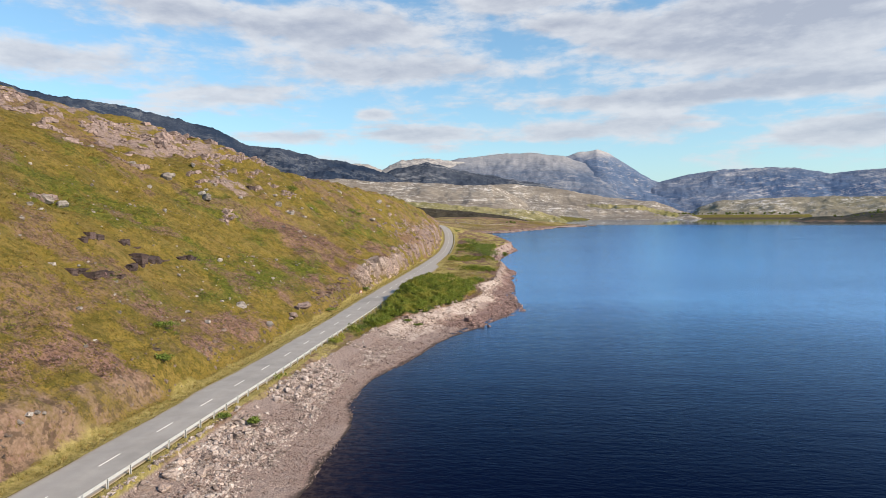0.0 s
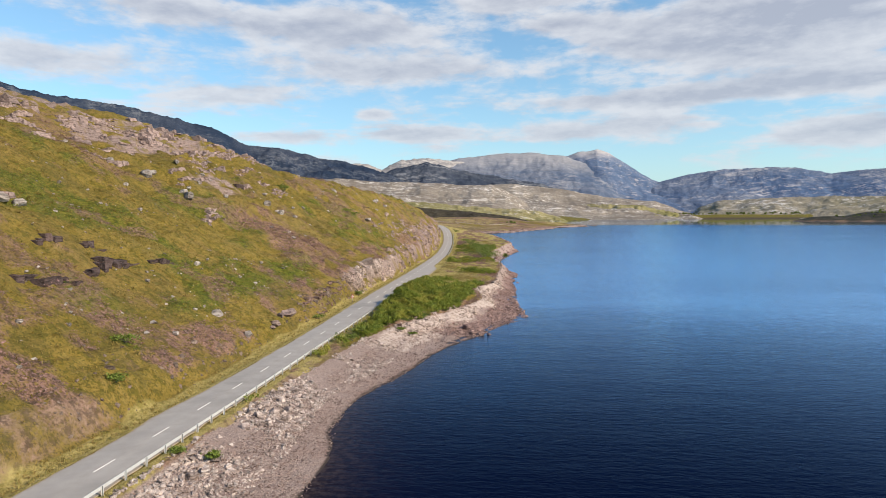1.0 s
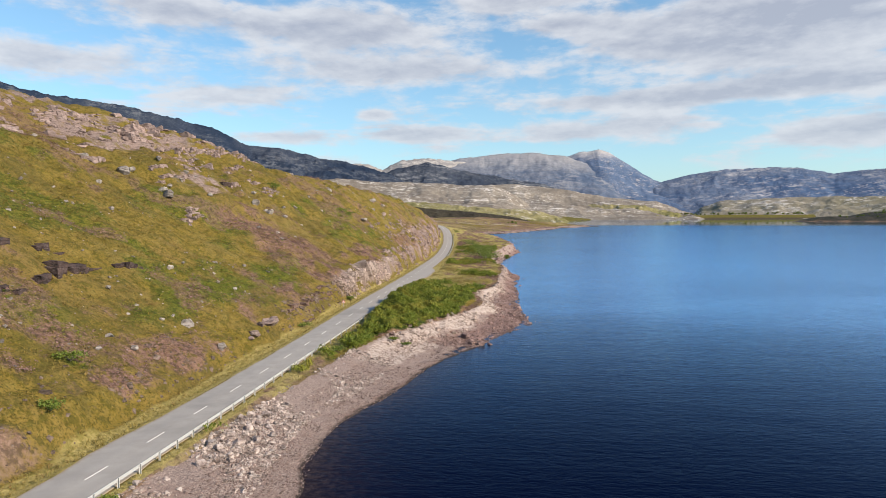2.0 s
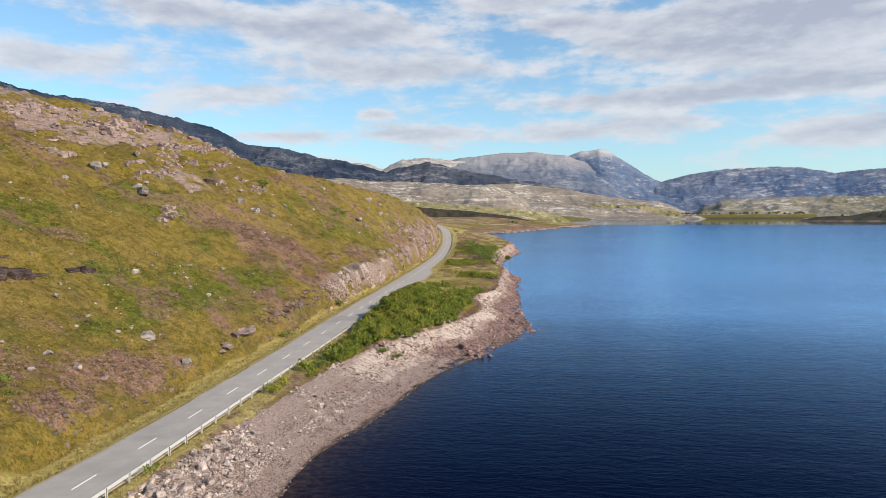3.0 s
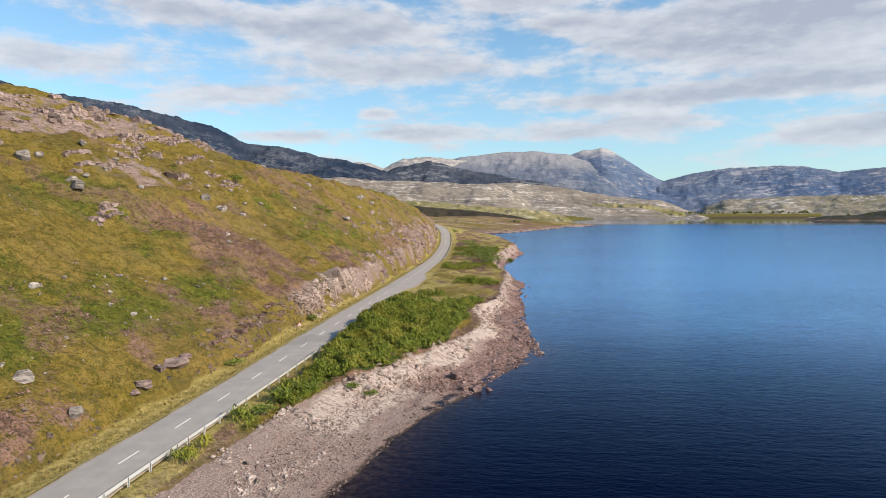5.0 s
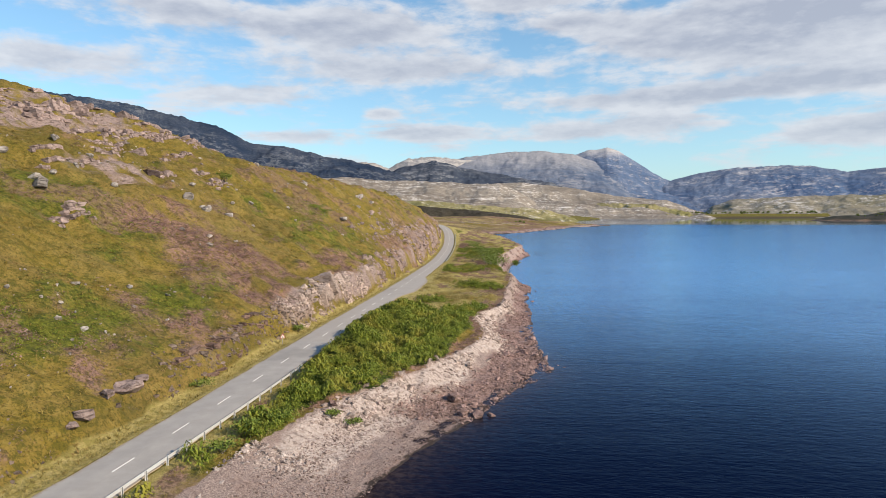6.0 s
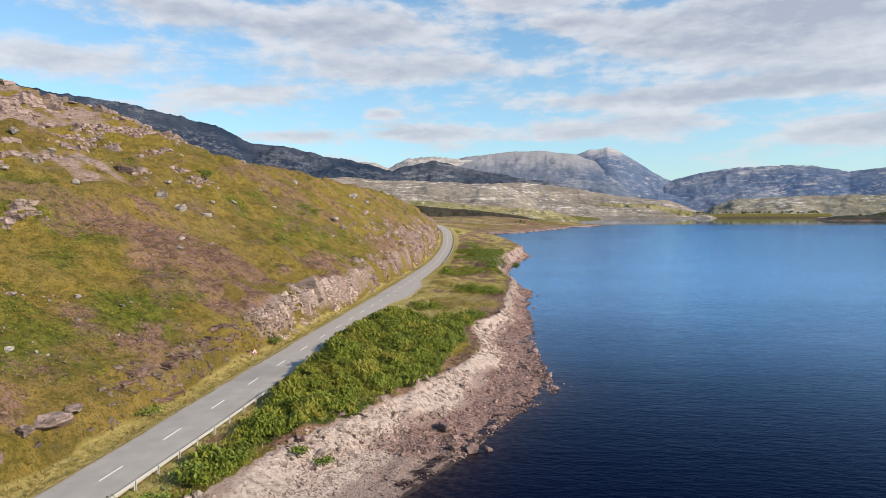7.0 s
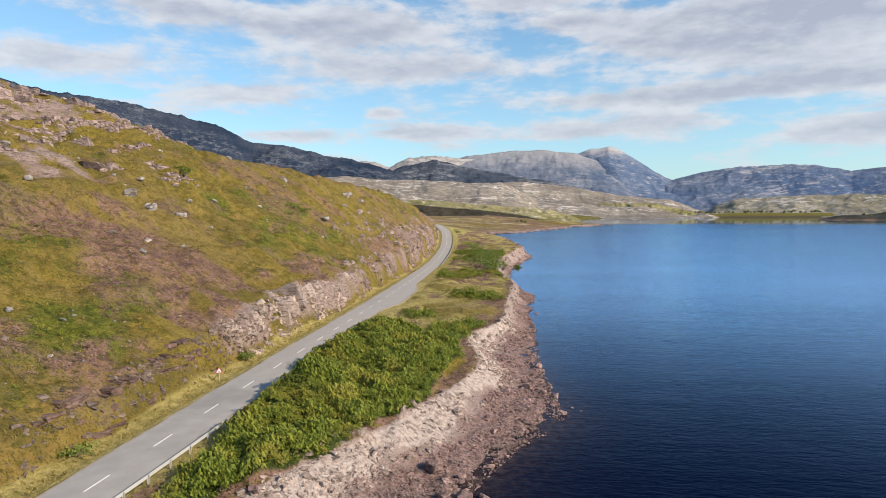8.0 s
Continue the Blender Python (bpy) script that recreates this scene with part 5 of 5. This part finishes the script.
# ---------------------------------------------------------------- plants
def blade_shape(rng, count, reach, tall, width, bend):
    """A tuft: narrow leaves that lean out from one root."""
    v, f = [], []
    for i in range(count):
        a = rng.uniform(0, 2 * math.pi)
        lean = rng.uniform(0.2, 1.0) * reach
        h = tall * rng.uniform(0.6, 1.1)
        side = np.array([-math.sin(a), math.cos(a), 0]) * width * 0.5
        out = np.array([math.cos(a), math.sin(a), 0])
        root, knee, tip = out * lean * 0.1, out * lean * 0.5 + np.array([0, 0, h * 0.75]), out * lean * (1 + bend) + np.array([0, 0, h * (1 - bend * 0.3)])
        b = len(v)
        v += [root, knee + side, knee - side, tip]
        f += [(b, b + 1, b + 2), (b + 2, b + 1, b + 3)]
    return np.array(v), np.array(f)


def sprig_shape(rng, count, wide, tall, leaf):
    """A low dome of small leafy tips."""
    v, f = [], []
    for i in range(count):
        a, d = rng.uniform(0, 2 * math.pi), math.sqrt(rng.uniform(0, 1))
        c = np.array([math.cos(a) * d * wide, math.sin(a) * d * wide, tall * (1 - 0.75 * d * d) * rng.uniform(0.7, 1.05)])
        n = np.array([rng.gauss(0, 0.6), rng.gauss(0, 0.6), 1.0])
        n /= np.linalg.norm(n)
        s = np.cross(n, [math.cos(a + 1), math.sin(a + 1), 0.1])
        s /= np.linalg.norm(s)
        t = np.cross(n, s)
        b = len(v)
        k = leaf * rng.uniform(0.6, 1.3)
        v += [c - s * k, c + t * k * 0.55, c + s * k, c - t * k * 0.55]
        f += [(b, b + 1, b + 2), (b, b + 2, b + 3)]
    return np.array(v), np.array(f)


def frond_shape(rng, count):
    """Bracken: a crowd of narrow fronds that arch over at the top."""
    v, f = [], []
    for i in range(count):
        a = rng.uniform(0, 2 * math.pi)
        out, side = np.array([math.cos(a), math.sin(a), 0]), np.array([-math.sin(a), math.cos(a), 0])
        root = np.array([rng.uniform(-0.35, 0.35), rng.uniform(-0.35, 0.35), 0])
        h, l, w = rng.uniform(0.45, 0.95), rng.uniform(0.28, 0.55), rng.uniform(0.05, 0.085)
        b = len(v)
        v += [root + out * l * 0.1 + np.array([0, 0, h * 0.7]), root + out * l * 0.55 - side * w + np.array([0, 0, h]), root + out * l * 0.55 + side * w + np.array([0, 0, h]), root + out * l * 1.2 + np.array([0, 0, h * 0.74])]
        f += [(b, b + 2, b + 1), (b + 1, b + 2, b + 3)]
    return np.array(v), np.array(f)


rng = random.Random(8)
TUFTS = [blade_shape(rng, 5, 0.6, 0.30, 0.06, 0.4) for _ in range(8)]
LONG_GRASS = [blade_shape(rng, 6, 0.35, 0.55, 0.032, 0.6) for _ in range(6)]
SPRIGS = [sprig_shape(rng, 18, 0.5, 0.38, 0.072) for _ in range(8)]
FRONDS = [frond_shape(rng, 14) for _ in range(8)]


def sown(seed, count, y0, y1, s0, s1, mask, low=0.25):
    """Random places by distance left of the road, kept where a cover mask is high."""
    r = np.random.default_rng(seed)
    y = y0 + (y1 - y0) * r.uniform(0, 1, count) ** 1.35
    x = road_x(y) - r.uniform(s0, s1, count)
    z, inland, left = lie(x, y)
    m = covers(x, y, z, inland, left)
    bare = np.maximum.reduce([m["rock"], m["soil"], m["shingle"], m["pale"], m["wet"]])
    if mask == "bracken":
        want = np.clip(np.maximum(m["fern"] * 1.2, m["green"] - m["dry"] * 0.4) - bare, 0, 1)
    elif mask == "grass":
        want = np.clip(1.0 - m["heath"] * 0.8 - m["fern"] - bare, 0, 1)
    else:
        want = np.clip(m[mask] - bare, 0, 1)
    keep = (want > r.uniform(low, 1.0, count)) & (inland > 1.0) & ((left > 3.7) | (left < -3.7))
    keep &= ~((left < 0) & (left > -6.0) & (y > 203) & (y < 262))
    return x[keep], y[keep], z[keep], r


x, y, z, r = sown(601, 46000, 18, 265, 4.0, 92, "grass", 0.1)
tagged(scattered("moor_grass", TUFTS, x, y, z - 0.04, r.uniform(0.6, 1.45, len(x)), GRASS, 602, 0.12), "tufts of yellow-green moor grass on the hillside", "grass", kind="stuff")
x, y, z, r = sown(603, 36000, 18, 470, -34, -3.6, "grass", 0.1)
tagged(scattered("bank_grass", LONG_GRASS, x, y, z - 0.04, r.uniform(0.5, 1.1, len(x)), STRAW, 604, 0.12), "rough grass on the bank below the road", "grass", kind="stuff")
x, y, z, r = sown(605, 66000, 18, 330, 5.5, 92, "heath", 0.2)
tagged(scattered("heather", SPRIGS, x, y, z - 0.05, r.uniform(0.8, 1.9, len(x)), HEATHER, 606, 0.1), "low clumps of purple-brown heather on the hill", "heather", kind="stuff")
x, y, z, r = sown(607, 15000, 60, 440, -36, -4.2, "heath", 0.15)
tagged(scattered("bank_heather", SPRIGS, x, y, z - 0.05, r.uniform(0.6, 1.5, len(x)), HEATHER, 608, 0.1), "heather clumps along the edge of the bank", "heather", kind="stuff")
x, y, z, r = sown(609, 80000, 60, 400, -30, -4.2, "bracken", 0.25)
tagged(scattered("bracken", FRONDS, x, y, z - 0.03, r.uniform(0.75, 1.25, len(x)) * np.clip(0.95 + 1.3 * fbm(x, y, 2.2, 2, 618), 0.5, 1.35), BRACKEN, 610, 0.2), "dense green bracken between road and shore", "bracken", kind="stuff")
x, y, z, r = sown(611, 26000, 18, 320, 8, 95, "green", 0.4)
tagged(scattered("hill_bracken", FRONDS, x, y, z - 0.03, r.uniform(0.35, 0.8, len(x)), BRACKEN, 612, 0.12), "patches of green bracken on the hillside", "bracken", kind="stuff")
x, y, z, r = sown(613, 12000, 18, 420, 3.6, 7.5, "straw", 0.1)
tagged(scattered("verge_grass", LONG_GRASS, x, y, z - 0.02, r.uniform(0.35, 0.85, len(x)), STRAW, 614, 0.15), "dry yellow grass on the road's verge", "grass", kind="stuff")
x, y, z, r = sown(615, 5500, 18, 420, -6.0, -3.6, "straw", 0.1)
tagged(scattered("rail_grass", LONG_GRASS, x, y, z - 0.02, r.uniform(0.3, 0.7, len(x)), STRAW, 616, 0.15), "dry grass along the guard rail", "grass", kind="stuff")


r = np.random.default_rng(620)
y = r.uniform(600, 1300, 3600)
x = shore_x(y) - 4 - 220 * r.uniform(0, 1, 3600) ** 1.2
keep = fbm(x, y, 55, 3, 621) > r.normal(0.0, 0.15, 3600)
x, y = x[keep], y[keep]
tagged(scattered("flat_heather", SPRIGS, x, y, lie(x, y)[0] - 0.1, r.uniform(2.0, 5.0, len(x)), HEATHER, 622, 0.1), "dark heather hummocks on the boggy flats", "heather", kind="stuff")


def shrub(x, y, wide, tall, label, seed, group="shrubs", name="shrub", leaves=420):
    """Several thin stems with a loose crown of leaves in clumps."""
    rng = random.Random(seed)
    base = tagged(new(name), label, "shrub", group)
    base.matrix_world = Matrix.Translation((x, y, height(x, y) - 0.05))
    bm = bmesh.new()
    clumps = []
    for i in range(7):
        a = i * 0.9 + rng.uniform(-0.3, 0.3)
        tip = Vector((math.cos(a) * wide * rng.uniform(0.15, 0.42), math.sin(a) * wide * rng.uniform(0.15, 0.42), tall * rng.uniform(0.55, 0.9)))
        clumps.append(tip)
        m = Vector((0, 0, 1)).rotation_difference(tip.normalized()).to_matrix().to_4x4()
        bmesh.ops.create_cone(bm, segments=5, radius1=0.035 * tall, radius2=0.01 * tall, depth=tip.length, matrix=Matrix.Translation(tip / 2) @ m)
    part("stem", bm, BARK, base)
    v, f = [], []
    for i in range(leaves):
        c = rng.choice(clumps) + Vector((rng.gauss(0, 0.16) * wide, rng.gauss(0, 0.16) * wide, rng.gauss(0, 0.13) * tall))
        n = Vector((rng.gauss(0, 0.7), rng.gauss(0, 0.7), 0.8)).normalized()
        s = n.orthogonal().normalized()
        s.rotate(Matrix.Rotation(rng.uniform(0, 6.3), 3, n))
        t = n.cross(s)
        k = rng.uniform(0.10, 0.20) * (0.6 + 0.22 * tall)
        b = len(v)
        v += [c - s * k, c + t * k * 0.6, c + s * k, c - t * k * 0.6]
        f += [(b, b + 1, b + 2, b + 3)]
    part("crown", quick_mesh("crown", [p[:] for p in v], f, False), BUSH, base)
    return base


for i, (x, y, w, t) in enumerate([(-28.6, 113, 3.2, 1.6), (-27.0, 117, 2.6, 1.2), (-28.8, 108.5, 2.2, 1.1), (-13.5, 192, 3.4, 1.4), (-17, 296, 6, 3.4), (-18, 304, 7, 4.2), (-20, 311, 8, 4.6), (-22, 319, 8, 4.6), (-20, 328, 8, 4.8), (-24, 336, 8, 4.4), (-21, 345, 8, 4.4), (-26, 352, 8, 4.2), (-29, 362, 8, 3.8), (-24, 371, 7, 3.6), (-30, 380, 7, 3.2), (-28, 326, 5, 2.6), (-33, 345, 4, 2.0), (-34, 398, 7, 3.4), (-36, 408, 7, 3.6), (-40, 418, 6, 3.0), (-31, 390, 7, 3.4), (-16, 332, 7, 4.2), (-24, 360, 7, 4.0), (-85.2, 219.5, 3.6, 3.0), (-41.7, 160.2, 2.2, 1.2), (-27.1, 55.5, 1.3, 1.0), (-29.8, 54.2, 1.5, 0.5), (-22.6, 121.3, 1.5, 0.5), (-20.3, 121.6, 1.7, 0.5), (-42.9, 64.3, 2.0, 0.9), (-48.0, 73.5, 3.0, 1.1), (-72, 254, 6, 1.4), (-70, 257, 4, 1.2), (-41.2, 126.8, 3.0, 0.9)]):
    shrub(x, y, w, t, "leafy green shrub with thin stems", 700 + i)

# ---------------------------------------------------------------- small things by the road and far shore
def road_sign(x, y):
    """A triangular warning sign on a grey pole, facing the oncoming lane."""
    base = tagged(new("road_sign"), "red and white triangular warning sign on a pole", "road sign")
    base.matrix_world = Matrix.Translation((x, y, height(x, y) - 0.05)) @ Matrix.Rotation(0.4, 4, "Z")
    bm = bmesh.new()
    bmesh.ops.create_cone(bm, cap_ends=True, segments=10, radius1=0.045, radius2=0.045, depth=1.75, matrix=Matrix.Translation((0, 0, 0.87)))
    part("pole", bm, STEEL, base)

    def triangle(name, size, front, thick, mat, label):
        bm = bmesh.new()
        h = size * 0.866
        pts = [(-size / 2, -h / 3), (size / 2, -h / 3), (0, 2 * h / 3)]
        ring = []
        for i, p in enumerate(pts):
            a, b = Vector(pts[i - 1]), Vector(pts[(i + 1) % 3])
            v = Vector(p)
            ring += [v + (a - v) * 0.08, v + (a + b - 2 * v) * 0.018, v + (b - v) * 0.08]
        low = [bm.verts.new((p.x, front, p.y + 1.45)) for p in ring]
        face = bm.faces.new(low)
        up = bmesh.ops.extrude_face_region(bm, geom=[face])
        bmesh.ops.translate(bm, verts=[v for v in up["geom"] if isinstance(v, bmesh.types.BMVert)], vec=(0, thick, 0))
        bmesh.ops.recalc_face_normals(bm, faces=bm.faces)
        part(name, bm, mat, base, label)

    triangle("border", 0.90, -0.060, 0.012, RED, "red sign border")
    triangle("plate", 0.66, -0.066, 0.006, WHITE, "white sign plate")
    bm = bmesh.new()
    box(bm, (0.07, 0.006, 0.24), (0.0, -0.070, 1.42))
    box(bm, (0.22, 0.006, 0.06), (0.02, -0.072, 1.34))
    part("symbol", bm, BLACK, base, "black sign symbol")
    return base


def plain(colour, rough=0.6):
    def look_of(k):
        dirt = k.ramp(k.noise(6.0, 4, 0.6, k.world), 0.5, 0.8)
        return k.mix(k.math("MULTIPLY", dirt, 0.25), colour, tuple(v * 0.6 for v in colour)), rough, None, 0, {}
    return look_of


RED, WHITE, BLACK = material("sign_red", plain((0.55, 0.03, 0.03))), material("white_paint", plain((0.78, 0.77, 0.74))), material("sign_black", plain((0.03, 0.03, 0.03)))
SLATE = material("slate_roof", plain((0.10, 0.105, 0.12), 0.7))
road_sign(-40.6, 150.7)


def cottage(x, y, wide, turn):
    """A small white house with a slate gable roof, windows, a door and a chimney."""
    base = tagged(new("house"), "small white cottage with a dark slate roof", "house", "cottages on the far shore")
    base.matrix_world = Matrix.Translation((x, y, max(height(x, y), 0.5) + 3.0)) @ Matrix.Rotation(turn, 4, "Z")
    bm = bmesh.new()
    box(bm, (wide, 7, 9.0), (0, 0, -0.5))
    part("wall", bm, WHITE, base)
    bm = bmesh.new()
    rows = [[bm.verts.new((sx * (wide / 2 + 0.3), sy, sz)) for sx in (-1, 1)] for sy, sz in ((-3.9, 3.9), (0, 6.6), (3.9, 3.9), (3.9, 3.6), (0, 6.2), (-3.9, 3.6))]
    for i in range(6):
        bm.faces.new((rows[i][0], rows[i][1], rows[(i + 1) % 6][1], rows[(i + 1) % 6][0]))
    for k in (0, 1):
        bm.faces.new([rows[i][k] for i in range(6)])
    bmesh.ops.recalc_face_normals(bm, faces=bm.faces)
    roof = part("roof", bm, SLATE, base)
    bm = bmesh.new()
    box(bm, (1.0, 1.0, 2.0), (wide / 2 - 0.8, 0, 6.6))
    part("chimney", bm, WHITE, roof)
    for i in (-1, 0, 1):
        bm = bmesh.new()
        box(bm, (1.3, 0.1, 1.6 if i else 2.3), (i * wide / 3.2, -3.52, 1.8 if i else 1.3))
        part("window" if i else "door", bm, BLACK, base)
    return base


for x, y, w, a in [(1151, 3402, 16, 0.2), (1178, 3410, 12, -0.2), (1120, 3420, 12, 0.4), (1262, 3430, 14, 0.1)]:
    cottage(x, y, w, a)


def tree(x, y, tall, seed):
    """A rounded broad-leaved tree: tapered trunk, limbs and clumps of leaves."""
    rng = random.Random(seed)
    base = tagged(new("tree"), "dark green broad-leaved tree on the far shore", "tree", "far shore trees")
    base.matrix_world = Matrix.Translation((x, y, max(height(x, y), 0.0) - 0.2))
    bm = bmesh.new()
    bmesh.ops.create_cone(bm, segments=6, radius1=0.035 * tall, radius2=0.015 * tall, depth=tall * 0.6, matrix=Matrix.Translation((0, 0, tall * 0.3)))
    for i in range(5):
        a = i * 1.3
        tip = Vector((math.cos(a) * 0.3, math.sin(a) * 0.3, 0.35)) * tall
        m = Vector((0, 0, 1)).rotation_difference(tip.normalized()).to_matrix().to_4x4()
        bmesh.ops.create_cone(bm, segments=4, radius1=0.014 * tall, radius2=0.005 * tall, depth=tip.length, matrix=Matrix.Translation(Vector((0, 0, 0.35 * tall)) + tip / 2) @ m)
    part("trunk", bm, BARK, base)
    v, f = [], []
    for i in range(130):
        a, d = rng.uniform(0, 6.3), rng.uniform(0, 1) ** 0.5
        c = Vector((math.cos(a) * d * 0.42 * tall, math.sin(a) * d * 0.42 * tall, tall * (0.35 + 0.6 * rng.uniform(0, 1) * (1 - 0.5 * d * d))))
        n = Vector((rng.gauss(0, 1), rng.gauss(0, 1), 0.6)).normalized()
        s = n.orthogonal().normalized() * tall * rng.uniform(0.05, 0.1)
        t = n.cross(s)
        b = len(v)
        v += [c - s, c + t, c + s, c - t]
        f.append((b, b + 1, b + 2, b + 3))
    part("crown", quick_mesh("crown", [p[:] for p in v], f, False), BUSH, base)
    return base


rng = random.Random(21)
for i in range(46):
    x = rng.uniform(640, 1320)
    tree(x, 3300 + rng.uniform(-20, 90), rng.uniform(9, 18), 900 + i)
for i in range(34):
    x = rng.uniform(930, 1180)
    tree(x, 2060 + rng.uniform(-30, 90), rng.uniform(5, 10), 960 + i)
for i, (x, y, t) in enumerate([(-30, 1106, 7), (-24, 1104, 6), (-37, 1110, 5), (330, 3160, 12), (350, 3165, 10)]):
    tree(x, y, t, 990 + i)


def islet(x, y, wide, deep, tall, seed):
    """A low hummock of bare rock just above the water."""
    bm = bmesh.new()
    bmesh.ops.create_icosphere(bm, subdivisions=4, radius=1.0)
    for v in bm.verts:
        k = 1 + 0.35 * noise.fractal(v.co * 1.7 + Vector((seed, 0, 0)), 0.8, 2.0, 4)
        v.co = Vector((v.co.x * wide / 2 * k, v.co.y * deep / 2 * k, v.co.z * tall * k))
    me = bpy.data.meshes.new("islet")
    bm.to_mesh(me)
    bm.free()
    me.materials.append(BROWN_ROCK)
    ob = tagged(new("islet", me), "low dark rocky islet in the loch", "islet", "islets")
    ob.matrix_world = Matrix.Translation((x, y, -0.5))


for i, (x, y, w, d, t) in enumerate([(415, 3180, 75, 30, 8), (470, 3190, 50, 25, 5), (92, 1345, 26, 8, 3.0), (112, 1352, 20, 6, 2.4), (72, 1338, 24, 8, 2.8), (132, 1356, 18, 5, 2.0)]):
    islet(x, y, w, d, t, 40 + i)


def sea_wall(x, y, long, tall, turn):
    """The pale end wall of a low weir at the moor's far edge."""
    base = tagged(new("weir"), "pale concrete weir wall beside the flats", "weir")
    base.matrix_world = Matrix.Translation((x, y, 0)) @ Matrix.Rotation(turn, 4, "Z")
    bm = bmesh.new()
    box(bm, (long, 3, tall + 4), (0, 0, tall / 2 - 2), 0.2)
    part("wall", bm, CONCRETE, base)
    for i in range(6):
        bm = bmesh.new()
        box(bm, (2.0, 4.4, tall + 4.6), ((i - 2.5) * long / 6, 0, tall / 2 - 1.8), 0.15)
        part("buttress", bm, CONCRETE, base)
    return base


CONCRETE = material("pale_concrete", plain((0.55, 0.52, 0.47), 0.85))
sea_wall(35, 1700, 62, 4.5, 0.1)


def dead_tree(x, y):
    """A leaning grey dead tree at the shore, with one leafy branch left."""
    base = tagged(new("dead_tree"), "leaning grey bare tree with one leafy branch", "tree")
    base.matrix_world = Matrix.Translation((x, y, height(x, y) - 0.1))
    rng = random.Random(77)
    bm = bmesh.new()
    for start, tip, r in [((0, 0, 0), (1.6, -0.3, 4.2), 0.16), ((0.6, -0.1, 1.6), (-0.8, 0.4, 4.4), 0.09), ((0.9, -0.2, 2.4), (3.2, 0.4, 4.6), 0.08), ((0.3, 0, 1.0), (-1.6, -0.4, 2.6), 0.07), ((1.2, -0.2, 3.2), (0.6, 0.2, 5.4), 0.05), ((0.5, 0, 1.4), (2.4, -0.6, 2.6), 0.06)]:
        a, b = Vector(start), Vector(tip)
        m = Vector((0, 0, 1)).rotation_difference((b - a).normalized()).to_matrix().to_4x4()
        bmesh.ops.create_cone(bm, segments=6, radius1=r, radius2=r * 0.3, depth=(b - a).length, matrix=Matrix.Translation((a + b) / 2) @ m)
    part("trunk", bm, DEAD_WOOD, base)
    v, f = [], []
    for i in range(160):
        c = Vector((2.9, 0.3, 4.3)) + Vector((rng.gauss(0, 0.7), rng.gauss(0, 0.6), rng.gauss(0, 0.45)))
        n = Vector((rng.gauss(0, 1), rng.gauss(0, 1), 0.6)).normalized()
        s = n.orthogonal().normalized() * rng.uniform(0.15, 0.28)
        t = n.cross(s)
        b = len(v)
        v += [c - s, c + t, c + s, c - t]
        f.append((b, b + 1, b + 2, b + 3))
    part("leaves", quick_mesh("leaves", [p[:] for p in v], f, False), BUSH, base)


DEAD_WOOD = material("dead_wood", rock_look((0.40, 0.37, 0.33), (0.52, 0.49, 0.45), (0.25, 0.22, 0.20)))
dead_tree(-11.5, 283)

# pale track across the flats
track_at = np.linspace(0, 1, 40)
track_x, track_y = -190 + 170 * track_at, 930 + 110 * track_at ** 2 + 14 * np.sin(track_at * 6)
track_z = lie(track_x, track_y)[0] + 0.6
track_v = np.concatenate([np.stack([track_x, track_y + o, track_z + d], 1) for o, d in ((-2.5, -2), (-2.5, 0), (2.5, 0), (2.5, -2))])
k = np.arange(39)
track_mesh = quick_mesh("track", track_v, np.concatenate([np.stack([k + i * 40, k + 1 + i * 40, k + 1 + i * 40 + 40, k + i * 40 + 40], 1) for i in range(3)]), False)
track_mesh.materials.append(material("gravel_track", plain((0.30, 0.25, 0.19), 0.9)))
tagged(new("track", track_mesh), "pale gravel track across the brown flats", "track", kind="structure")
